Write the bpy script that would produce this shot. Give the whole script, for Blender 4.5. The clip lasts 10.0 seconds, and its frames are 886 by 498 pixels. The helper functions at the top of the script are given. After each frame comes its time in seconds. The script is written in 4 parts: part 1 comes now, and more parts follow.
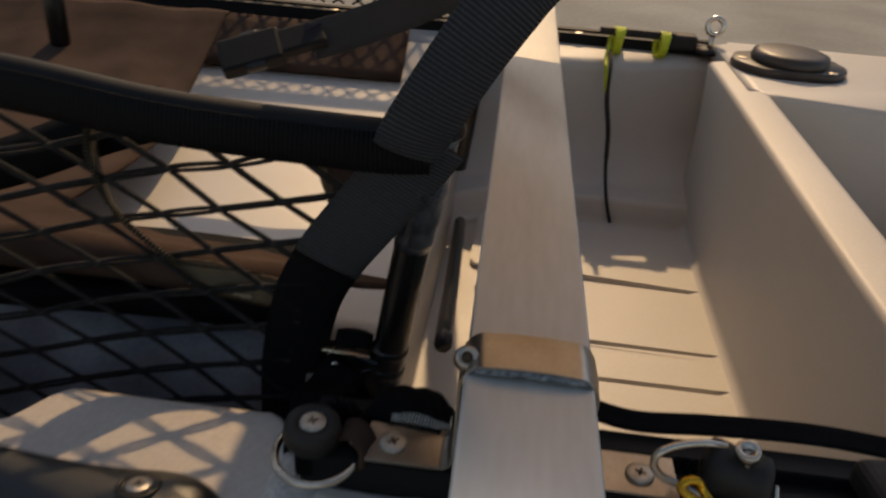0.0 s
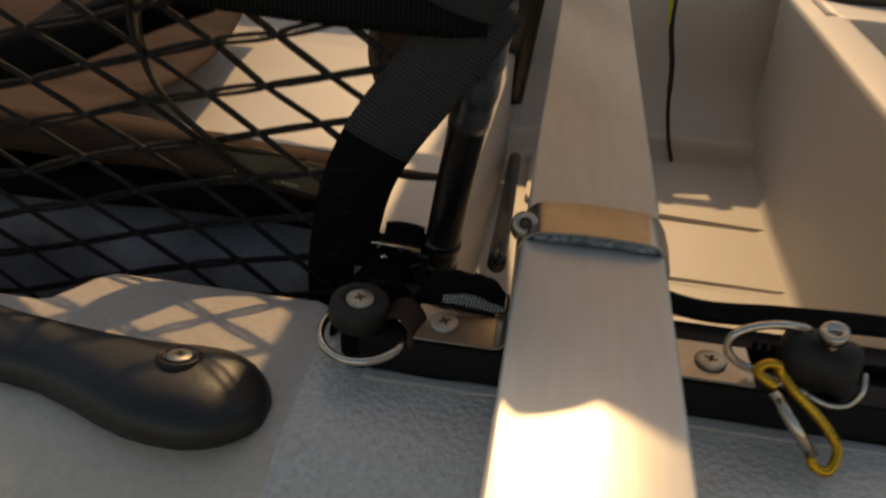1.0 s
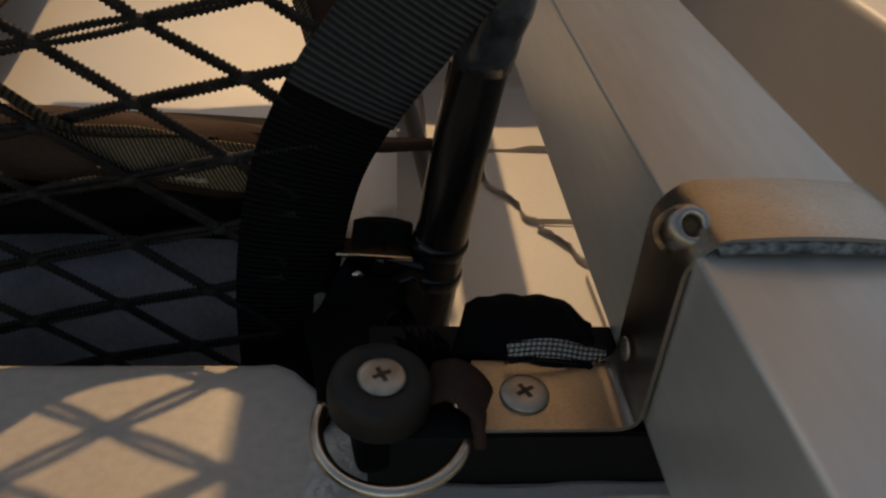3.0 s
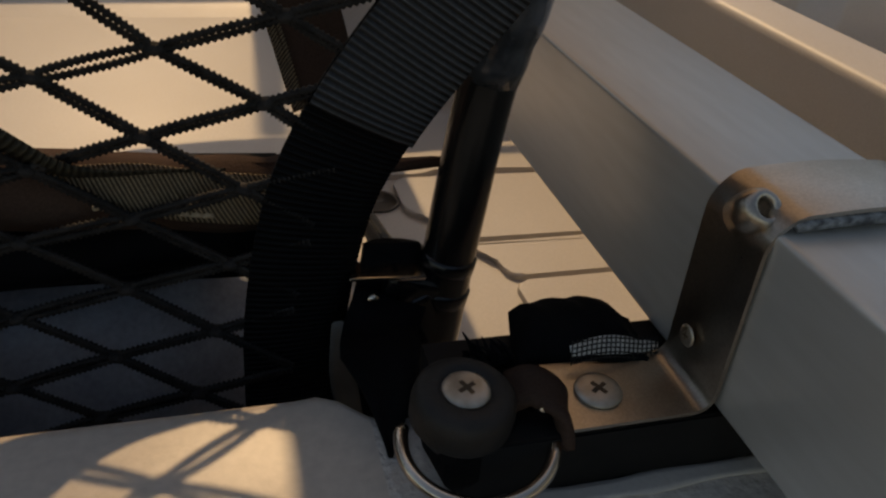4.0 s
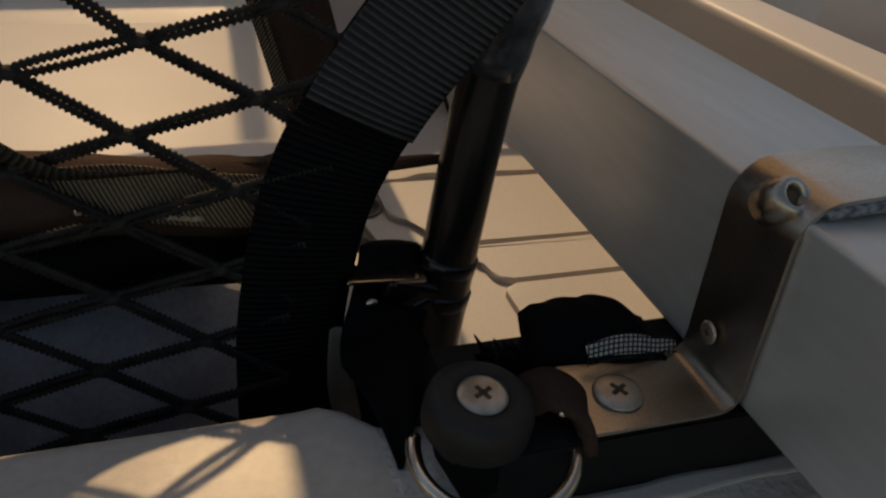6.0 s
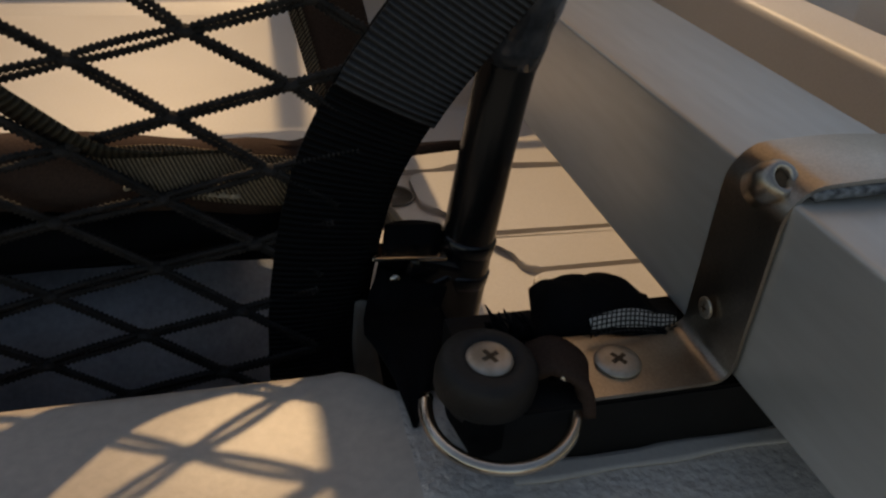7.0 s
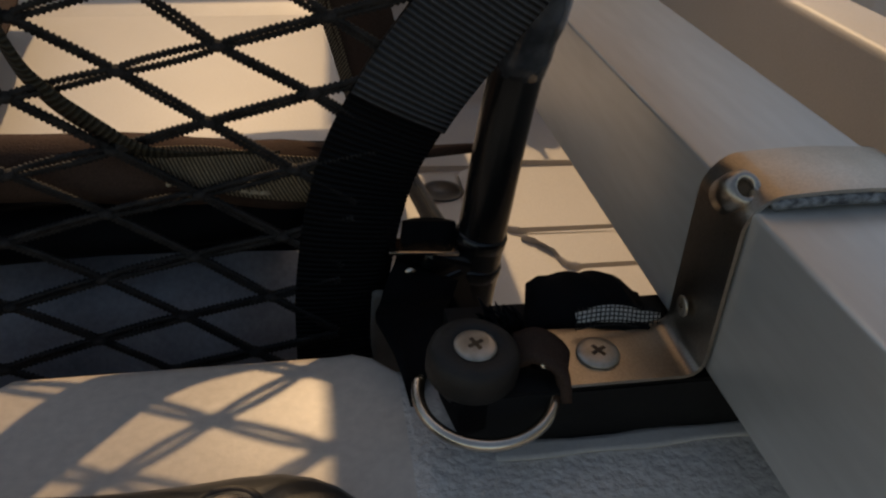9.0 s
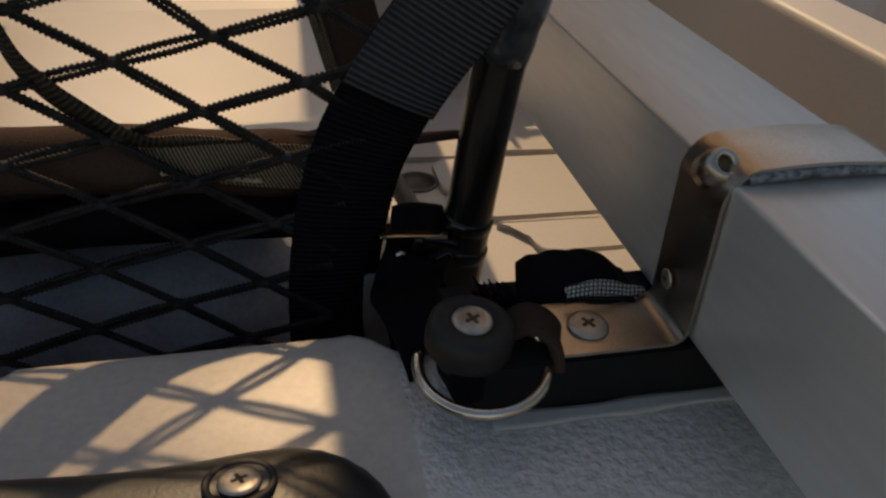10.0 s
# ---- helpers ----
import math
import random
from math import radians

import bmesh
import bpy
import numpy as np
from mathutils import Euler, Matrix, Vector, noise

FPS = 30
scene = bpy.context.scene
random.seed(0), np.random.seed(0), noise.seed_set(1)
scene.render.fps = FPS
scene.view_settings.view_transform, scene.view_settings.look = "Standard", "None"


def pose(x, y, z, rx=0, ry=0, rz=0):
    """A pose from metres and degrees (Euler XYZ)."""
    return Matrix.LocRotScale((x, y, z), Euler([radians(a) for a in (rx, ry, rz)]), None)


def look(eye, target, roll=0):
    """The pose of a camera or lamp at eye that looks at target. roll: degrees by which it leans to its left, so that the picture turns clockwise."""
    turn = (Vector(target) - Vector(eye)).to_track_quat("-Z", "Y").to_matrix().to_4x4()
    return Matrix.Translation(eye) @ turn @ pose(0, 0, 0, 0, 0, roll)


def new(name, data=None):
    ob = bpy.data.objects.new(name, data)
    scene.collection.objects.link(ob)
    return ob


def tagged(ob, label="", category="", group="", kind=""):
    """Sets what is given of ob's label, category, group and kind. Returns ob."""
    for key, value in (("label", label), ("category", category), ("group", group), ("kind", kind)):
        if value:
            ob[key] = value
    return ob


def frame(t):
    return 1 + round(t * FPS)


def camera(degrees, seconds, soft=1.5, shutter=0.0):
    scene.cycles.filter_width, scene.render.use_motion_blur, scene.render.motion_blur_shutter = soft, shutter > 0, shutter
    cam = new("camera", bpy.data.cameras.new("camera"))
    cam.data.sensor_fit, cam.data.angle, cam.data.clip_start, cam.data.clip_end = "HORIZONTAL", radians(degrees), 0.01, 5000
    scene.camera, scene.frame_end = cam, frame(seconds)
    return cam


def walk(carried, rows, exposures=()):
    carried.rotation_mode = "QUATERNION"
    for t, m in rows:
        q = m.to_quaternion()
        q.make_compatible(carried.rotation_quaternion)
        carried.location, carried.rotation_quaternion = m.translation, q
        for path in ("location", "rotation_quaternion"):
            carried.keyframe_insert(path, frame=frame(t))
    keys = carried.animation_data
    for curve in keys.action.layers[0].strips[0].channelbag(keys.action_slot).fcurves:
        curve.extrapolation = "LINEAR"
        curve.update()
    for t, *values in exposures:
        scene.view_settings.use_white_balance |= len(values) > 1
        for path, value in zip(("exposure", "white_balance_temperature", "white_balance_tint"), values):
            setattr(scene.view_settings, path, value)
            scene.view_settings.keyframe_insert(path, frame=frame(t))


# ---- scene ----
cam = camera(59.1, 10.0, soft=2.3, shutter=0.5)
METRES, EYE, TILT, LEAN, TURN = 0.40, 0.32, -29.0, -4.0, 6.0
ROWS = [
    (0.0, 0.0, 0.0, 0.0, -0.0, 0.0, 0.0),
    (0.5, 0.0138, -0.0731, -0.066, 3.66, -0.15, -1.48),
    (1.0, -0.0038, 0.0533, -0.104, 3.81, -2.17, -0.74),
    (1.5, -0.0373, 0.1911, -0.1076, 1.84, -5.11, -0.03),
    (2.0, -0.0783, 0.2675, -0.0745, 0.18, -6.44, 1.2),
    (2.5, -0.1025, 0.3503, -0.0588, -3.03, -7.22, 2.93),
    (4.0, -0.2733, 0.4156, -0.0542, -18.37, -6.19, 9.43),
    (4.5, -0.2871, 0.4264, -0.058, -20.84, -5.95, 10.49),
    (5.0, -0.2948, 0.4436, -0.0479, -21.77, -5.72, 11.02),
    (5.5, -0.2895, 0.4541, -0.0576, -21.37, -5.93, 10.83),
    (7.0, -0.2864, 0.4047, -0.0689, -17.44, -5.92, 9.68),
    (7.5, -0.304, 0.3821, -0.0723, -16.29, -6.13, 9.62),
    (8.0, -0.2788, 0.3624, -0.067, -14.93, -5.96, 9.5),
    (8.5, -0.2556, 0.3601, -0.069, -13.46, -5.72, 9.11),
    (9.0, -0.2536, 0.3437, -0.0693, -12.41, -5.61, 8.79),
    (9.5, -0.2644, 0.3322, -0.0643, -12.62, -5.56, 8.95),
    (10.0, -0.2788, 0.3258, -0.0739, -14.89, -6.44, 9.79),
]
walk(cam, [(t, pose(0, 0, EYE, TILT, LEAN, TURN) @ pose(METRES * x, METRES * y, METRES * z, 90 + pitch, roll, yaw)) for t, x, y, z, yaw, pitch, roll in ROWS],
     exposures=[(0.0, 0.18, 8000, 10), (1.0, 0.20, 9700, 10), (1.8, 0.06, 10700, 10), (2.5, -0.01, 9700, 10), (4.0, -0.13, 8400, 10), (5.6, -0.14, 8400, 10), (7.0, -0.08, 8300, 10), (10.0, 0.03, 8100, 10)])

# ---- light ----
SUN = Vector((0.004, 1.0, 0.91)).normalized()      # towards the sun
world = bpy.data.worlds.new("sky")
scene.world = world
world.use_nodes = True
wn = world.node_tree
sky = wn.nodes.new("ShaderNodeTexSky")
sky.sky_type = "NISHITA"
sky.sun_disc = False
sky.sun_elevation = math.asin(SUN.z)
sky.sun_rotation = math.atan2(SUN.x, SUN.y)
wn.nodes["Background"].inputs["Strength"].default_value = 0.115
wn.links.new(sky.outputs["Color"], wn.nodes["Background"].inputs["Color"])
sun = new("sun", bpy.data.lights.new("sun", "SUN"))
sun.data.energy = 2.2
sun.data.angle = radians(1.1)
sun.data.color = (1.0, 0.74, 0.48)
sun.matrix_world = look(SUN * 10, (0, 0, 0))


# ---- materials ----
def material(name, base, rough=0.5, metal=0.0, second=None, scale=8.0, grain=0.0, grain_scale=400.0,
             bump=0.0, bump_scale=300.0, relief=0.0006, stretch=(1, 1, 1), spec=0.5, mottle=0.5, wear=0.06):
    """Base colour with broad mottling, fine grain and a bump at real-world size."""
    m = bpy.data.materials.new(name)
    m.use_nodes = True
    n, l = m.node_tree.nodes, m.node_tree.links
    b = n["Principled BSDF"]
    b.inputs["Roughness"].default_value = rough
    b.inputs["Metallic"].default_value = metal
    b.inputs["Specular IOR Level"].default_value = spec
    co = n.new("ShaderNodeTexCoord")
    mp = n.new("ShaderNodeMapping")
    mp.inputs["Scale"].default_value = stretch
    l.new(co.outputs["Object"], mp.inputs["Vector"])

    def noise_node(s, detail=4.0):
        t = n.new("ShaderNodeTexNoise")
        t.inputs["Scale"].default_value = s
        t.inputs["Detail"].default_value = detail
        l.new(mp.outputs["Vector"], t.inputs["Vector"])
        return t

    big = noise_node(scale)
    ramp = n.new("ShaderNodeValToRGB")
    ramp.color_ramp.elements[0].position = 0.5 - mottle * 0.3
    ramp.color_ramp.elements[1].position = 0.5 + mottle * 0.3
    s2 = second or tuple(c * 0.8 for c in base)
    ramp.color_ramp.elements[0].color = (*s2, 1)
    ramp.color_ramp.elements[1].color = (*base, 1)
    l.new(big.outputs["Fac"], ramp.inputs["Fac"])
    col = ramp.outputs["Color"]
    if grain:
        fine = noise_node(grain_scale, 2.0)
        mix = n.new("ShaderNodeMix")
        mix.data_type = "RGBA"
        mix.blend_type = "OVERLAY"
        mix.inputs[0].default_value = grain
        l.new(col, mix.inputs[6])
        l.new(fine.outputs["Fac"], mix.inputs[7])
        col = mix.outputs[2]
    l.new(col, b.inputs["Base Color"])
    rr = n.new("ShaderNodeMapRange")
    rr.inputs["To Min"].default_value = max(0.02, rough - wear)
    rr.inputs["To Max"].default_value = min(1.0, rough + wear)
    l.new(noise_node(scale * 3).outputs["Fac"], rr.inputs["Value"])
    l.new(rr.outputs["Result"], b.inputs["Roughness"])
    if bump:
        bn = noise_node(bump_scale, 3.0)
        bp = n.new("ShaderNodeBump")
        bp.inputs["Strength"].default_value = bump
        bp.inputs["Distance"].default_value = relief
        l.new(bn.outputs["Fac"], bp.inputs["Height"])
        l.new(bp.outputs["Normal"], b.inputs["Normal"])
    return m


def ribbed(name, base, pitch, axis="V", rough=0.6, depth=0.0008, contrast=0.5, axis2=None, skew=0.0):
    """Woven strap: ribs across its length, by the strap's own UV in metres."""
    m = material(name, base, rough, grain=0.4, grain_scale=900, spec=0.15)
    n, l = m.node_tree.nodes, m.node_tree.links
    b = n["Principled BSDF"]
    uv = n.new("ShaderNodeUVMap")
    sep = n.new("ShaderNodeSeparateXYZ")
    l.new(uv.outputs["UV"], sep.inputs["Vector"])
    mul = n.new("ShaderNodeMath")
    mul.operation = "MULTIPLY"
    mul.inputs[1].default_value = 2 * math.pi / pitch
    slant = n.new("ShaderNodeMath")
    slant.operation = "MULTIPLY_ADD"
    slant.inputs[1].default_value = skew
    l.new(sep.outputs["X" if axis == "V" else "Y"], slant.inputs[0])
    l.new(sep.outputs["Y" if axis == "V" else "X"], slant.inputs[2])
    l.new(slant.outputs[0], mul.inputs[0])
    sn = n.new("ShaderNodeMath")
    sn.operation = "SINE"
    l.new(mul.outputs[0], sn.inputs[0])
    h = sn.outputs[0]
    if axis2:
        mul2 = n.new("ShaderNodeMath")
        mul2.operation = "MULTIPLY"
        mul2.inputs[1].default_value = 2 * math.pi / axis2
        l.new(sep.outputs["X" if axis == "V" else "Y"], mul2.inputs[0])
        sn2 = n.new("ShaderNodeMath")
        sn2.operation = "SINE"
        l.new(mul2.outputs[0], sn2.inputs[0])
        add = n.new("ShaderNodeMath")
        add.operation = "MULTIPLY"
        l.new(sn.outputs[0], add.inputs[0])
        l.new(sn2.outputs[0], add.inputs[1])
        h = add.outputs[0]
    bp = n.new("ShaderNodeBump")
    bp.inputs["Strength"].default_value = 1.0
    bp.inputs["Distance"].default_value = depth
    l.new(h, bp.inputs["Height"])
    l.new(bp.outputs["Normal"], b.inputs["Normal"])
    # groove shade put into the colour too: base darker between ribs, lighter on them
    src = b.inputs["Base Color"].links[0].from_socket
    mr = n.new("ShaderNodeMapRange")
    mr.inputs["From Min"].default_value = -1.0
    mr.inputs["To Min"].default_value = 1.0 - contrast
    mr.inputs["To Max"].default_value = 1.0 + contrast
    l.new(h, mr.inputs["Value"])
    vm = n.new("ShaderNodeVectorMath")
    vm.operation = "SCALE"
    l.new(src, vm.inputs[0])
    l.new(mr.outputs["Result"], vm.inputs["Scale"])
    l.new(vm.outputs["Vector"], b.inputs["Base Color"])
    return m


HULL = material("beige_polyethylene", (0.52, 0.485, 0.445), 0.48, second=(0.475, 0.44, 0.40), scale=5,
                grain=0.12, grain_scale=700, bump=0.25, bump_scale=500, spec=0.45)
DECKTEX = material("textured_polyethylene", (0.55, 0.485, 0.42), 0.36, second=(0.49, 0.43, 0.37), scale=9,
                   grain=0.18, grain_scale=300, bump=0.05, bump_scale=900, spec=0.3)
PEBBLE = material("pebbled_polyethylene", (0.59, 0.555, 0.51), 0.24, second=(0.52, 0.485, 0.445), scale=9,
                  grain=0.35, grain_scale=420, bump=1.0, bump_scale=380, relief=0.0011, spec=1.0)
ALU = material("mill_aluminium", (0.62, 0.595, 0.555), 0.32, 0.42, second=(0.54, 0.515, 0.475), scale=14,
               grain=0.12, grain_scale=260, bump=0.04, bump_scale=400, stretch=(1, 0.15, 1), wear=0.03)
STEEL = material("brushed_stainless", (0.52, 0.46, 0.40), 0.30, 1.0, second=(0.40, 0.335, 0.27), scale=40,
                 grain=0.25, grain_scale=1500, bump=0.08, bump_scale=900)
CHROME = material("bright_steel", (0.66, 0.58, 0.49), 0.19, 1.0, second=(0.54, 0.46, 0.38), scale=80, bump=0.05)
RUBBER = material("black_rubber", (0.026, 0.0195, 0.0150), 0.6, second=(0.010, 0.009, 0.008), scale=60, bump=0.3,
                  bump_scale=900, spec=0.4)
GRIP = material("moulded_black_grip", (0.012, 0.012, 0.0128), 0.42, second=(0.009, 0.009, 0.0098), scale=50,
                bump=0.15, bump_scale=900, spec=0.5)
BLACK = material("black_anodised", (0.004, 0.004, 0.0045), 0.62, second=(0.007, 0.007, 0.007), scale=60, bump=0.1,
                 spec=0.25)
GLOSS = material("glossy_black_tube", (0.006, 0.006, 0.0065), 0.24, second=(0.005, 0.005, 0.005), scale=60, bump=0.05,
                 spec=0.5)
SHRINK = material("black_heat_shrink", (0.055, 0.058, 0.064), 0.13, second=(0.022, 0.023, 0.026), scale=120, bump=0.6,
                  bump_scale=260, spec=0.6)
FABRIC = material("black_nylon", (0.005, 0.005, 0.006), 0.8, second=(0.003, 0.003, 0.0035), scale=60, bump=0.6,
                  bump_scale=1400, spec=0.1)
CORD = material("black_braided_cord", (0.032, 0.028, 0.026), 0.75, second=(0.012, 0.0105, 0.010), scale=200, grain=0.4,
                grain_scale=1500, bump=0.8, bump_scale=1500, spec=0.25)
BROWN = material("brown_seat_fabric", (0.070, 0.043, 0.032), 0.9, second=(0.042, 0.026, 0.019), scale=18, grain=0.4,
                 grain_scale=1300, bump=0.6, bump_scale=1300, spec=0.1)
TAN = material("tan_shade_cloth", (0.36, 0.25, 0.16), 0.8, second=(0.28, 0.19, 0.12), scale=18, grain=0.3, grain_scale=900, bump=0.5, bump_scale=900)
# translucent, so sun through the unseen cloth warms the bar's reflection
tn = TAN.node_tree.nodes
tl = tn.new("ShaderNodeBsdfTranslucent")
tl.inputs["Color"].default_value = (0.80, 0.62, 0.43, 1)
tx = tn.new("ShaderNodeMixShader")
tx.inputs[0].default_value = 0.6
TAN.node_tree.links.new(tn["Principled BSDF"].outputs["BSDF"], tx.inputs[1])
TAN.node_tree.links.new(tl.outputs["BSDF"], tx.inputs[2])
TAN.node_tree.links.new(tx.outputs["Shader"], tn["Material Output"].inputs["Surface"])
ZINC = material("dull_zinc", (0.57, 0.50, 0.42), 0.45, 1.0, second=(0.42, 0.35, 0.27), scale=200, bump=0.2, bump_scale=900)
# slate grey and its patches stand in for the shaded hull under the seat
NAVY = material("slate_hull_shade", (0.42, 0.455, 0.51), 0.34, second=(0.15, 0.165, 0.20), scale=14, grain=0.3, bump=0.3, bump_scale=500)
GOLD = material("gold_anodised", (0.75, 0.42, 0.05), 0.28, 1.0, second=(0.62, 0.30, 0.03), scale=90, bump=0.05)
FOAM = material("grey_foam", (0.30, 0.31, 0.32), 0.9, second=(0.07, 0.07, 0.075), scale=420, bump=1.0, bump_scale=700)
YELLOW = material("neon_yellow_cord", (0.62, 0.66, 0.04), 0.6, second=(0.45, 0.5, 0.02), scale=300)
THREAD = material("tan_thread", (0.50, 0.40, 0.28), 0.8, second=(0.34, 0.26, 0.17), scale=500)
# darker grey copy of the hull colour, with the wall strip's shade put in
HULLSHADE = material("shaded_hull_grey", (0.16, 0.145, 0.125), 0.8, second=(0.11, 0.10, 0.085), scale=60, bump=0.3, bump_scale=900, spec=0.2)
# white put in for the light that shows through the flap's mesh
WHITE = material("white_hole_light", (0.82, 0.79, 0.72), 0.8, scale=500)
CONCRETE = material("weathered_concrete", (0.30, 0.31, 0.295), 0.85, second=(0.20, 0.205, 0.195), scale=1.6, grain=0.3,
                    grain_scale=60, bump=0.4, bump_scale=90)
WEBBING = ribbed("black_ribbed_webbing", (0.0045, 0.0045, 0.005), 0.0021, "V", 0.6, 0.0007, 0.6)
# charcoal strap colour, also the lighter copy of WEBBING for its lit upper part
GREYWEB = ribbed("charcoal_and_lit_webbing", (0.060, 0.060, 0.063), 0.0021, "V", 0.6, 0.0007, 0.5)
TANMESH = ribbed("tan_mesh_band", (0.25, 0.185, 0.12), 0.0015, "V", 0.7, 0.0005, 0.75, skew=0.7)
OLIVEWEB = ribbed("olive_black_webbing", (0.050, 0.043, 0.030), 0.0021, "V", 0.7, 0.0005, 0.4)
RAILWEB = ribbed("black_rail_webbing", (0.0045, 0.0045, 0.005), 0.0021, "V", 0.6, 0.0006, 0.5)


# dark brown stands in for the shade down the drain hole, a shallow dish
SCUPPER = material("dark_drain_shade", (0.10, 0.08, 0.06), 0.4, second=(0.06, 0.05, 0.04), scale=80)


# ---- builders ----
def mesh_of(name, verts, faces, mat, smooth=True, uvs=None):
    me = bpy.data.meshes.new(name)
    me.from_pydata([tuple(v) for v in verts], [], faces)
    me.materials.append(mat)
    me.polygons.foreach_set("use_smooth", [smooth] * len(me.polygons))
    if uvs is not None:
        layer = me.uv_layers.new(name="UVMap")
        for lp in me.loops:
            layer.data[lp.index].uv = uvs[lp.vertex_index]
    me.update()
    return me


def part(name, me, parent=None, label=""):
    """Link a mesh as one object, under a thing or a part where given."""
    ob = new(name, me)
    if parent is not None:
        ob.parent = parent
    return tagged(ob, label)


def thing(name, label, category, group="", kind="", at=(0, 0, 0)):
    ob = new(name)
    ob.empty_display_size = 0.02
    ob.location = at
    return tagged(ob, label, category, group, kind)


def from_bm(name, bm, mat, smooth=True):
    bmesh.ops.recalc_face_normals(bm, faces=bm.faces)
    me = bpy.data.meshes.new(name)
    bm.to_mesh(me)
    bm.free()
    me.materials.append(mat)
    me.polygons.foreach_set("use_smooth", [smooth] * len(me.polygons))
    return me


def smooth_path(points, steps=8):
    """Catmull-Rom through the points."""
    p = [np.array(q, float) for q in points]
    p = [2 * p[0] - p[1]] + p + [2 * p[-1] - p[-2]]
    out = []
    for i in range(1, len(p) - 2):
        for k in range(steps):
            t = k / steps
            a, b, c, d = p[i - 1], p[i], p[i + 1], p[i + 2]
            out.append(0.5 * (2 * b + (c - a) * t + (2 * a - 5 * b + 4 * c - d) * t * t + (3 * b - a - 3 * c + d) * t ** 3))
    out.append(p[-2])
    return np.array(out)


def tube(name, path, r, mat, sides=10, closed=False, cap=True):
    """A round bar along a path; r is one radius or one for each point."""
    path = np.array(path, float)
    n = len(path)
    rs = np.full(n, r) if np.isscalar(r) else np.array(r)
    tang = np.roll(path, -1, 0) - np.roll(path, 1, 0)
    if not closed:
        tang[0], tang[-1] = path[1] - path[0], path[-1] - path[-2]
    tang /= np.linalg.norm(tang, axis=1)[:, None]
    ref = np.array((0, 0, 1.0)) if abs(tang[0][2]) < 0.9 else np.array((1.0, 0, 0))
    u = np.cross(tang[0], ref)
    verts, faces = [], []
    for i in range(n):
        u = u - tang[i] * (u @ tang[i])
        u /= np.linalg.norm(u)
        v = np.cross(tang[i], u)
        for k in range(sides):
            a = 2 * math.pi * k / sides
            verts.append(path[i] + rs[i] * (math.cos(a) * u + math.sin(a) * v))
    for i in range(n if closed else n - 1):
        j = (i + 1) % n
        for k in range(sides):
            q = (k + 1) % sides
            faces.append((i * sides + k, i * sides + q, j * sides + q, j * sides + k))
    if cap and not closed:
        faces.append(tuple(reversed(range(sides))))
        faces.append(tuple((n - 1) * sides + k for k in range(sides)))
    return mesh_of(name, verts, faces, mat)


def ribbon(name, path, across, width, thick, mat, crown=0.0, cols=4):
    """A flat strap along a path: across gives its width's direction at each point (or one for all). UV is in metres."""
    path = np.array(path, float)
    n = len(path)
    across = np.array(across, float)
    if across.ndim == 1:
        across = np.tile(across, (n, 1))
    ws = np.full(n, width) if np.isscalar(width) else np.array(width)
    ts = np.full(n, thick) if np.isscalar(thick) else np.array(thick)
    tang = np.gradient(path, axis=0)
    tang /= np.linalg.norm(tang, axis=1)[:, None]
    along = np.concatenate(([0], np.cumsum(np.linalg.norm(np.diff(path, axis=0), axis=1))))
    verts, uvs, faces = [], [], []
    ring = 2 * (cols + 1)
    for i in range(n):
        a = across[i] - tang[i] * (across[i] @ tang[i])
        a /= np.linalg.norm(a)
        nor = np.cross(a, tang[i])
        for side in (1, -1):
            for c in range(cols + 1):
                s = (c / cols - 0.5) * (1 if side > 0 else -1)
                lift = crown * (1 - 4 * s * s)
                edge = 0.55 if c in (0, cols) else 1.0
                verts.append(path[i] + a * s * ws[i] + nor * (side * ts[i] / 2 * edge + lift))
                uvs.append((s * ws[i], along[i]))
    for i in range(n - 1):
        for k in range(ring):
            q = (k + 1) % ring
            faces.append((i * ring + k, i * ring + q, (i + 1) * ring + q, (i + 1) * ring + k))
    faces.append(tuple(reversed(range(ring))))
    faces.append(tuple((n - 1) * ring + k for k in range(ring)))
    return mesh_of(name, verts, faces, mat, True, uvs)


def lathe(name, profile, mat, sides=28, m=None):
    """Turn a profile of (radius, height) about z; m places it."""
    verts, faces = [], []
    for r, z in profile:
        for k in range(sides):
            a = 2 * math.pi * k / sides
            verts.append((r * math.cos(a), r * math.sin(a), z))
    for i in range(len(profile) - 1):
        for k in range(sides):
            q = (k + 1) % sides
            faces.append((i * sides + k, i * sides + q, (i + 1) * sides + q, (i + 1) * sides + k))
    faces.append(tuple(reversed(range(sides))))
    faces.append(tuple((len(profile) - 1) * sides + k for k in range(sides)))
    me = mesh_of(name, verts, faces, mat)
    if m is not None:
        me.transform(m)
    return me


def slab(name, outline, z0, z1, bevel, mat, segments=3, smooth=True, m=None):
    """An outline in x, y made solid from z0 to z1, its edges rounded."""
    bm = bmesh.new()
    lo = [bm.verts.new((x, y, z0)) for x, y in outline]
    hi = [bm.verts.new((x, y, z1)) for x, y in outline]
    top = bm.faces.new(hi)
    bm.faces.new(list(reversed(lo)))
    for i in range(len(outline)):
        j = (i + 1) % len(outline)
        bm.faces.new((lo[i], lo[j], hi[j], hi[i]))
    if bevel:
        bmesh.ops.bevel(bm, geom=list(top.edges), offset=bevel, segments=segments, affect="EDGES", profile=0.5)
    me = from_bm(name, bm, mat, smooth)
    if m is not None:
        me.transform(m)
    return me


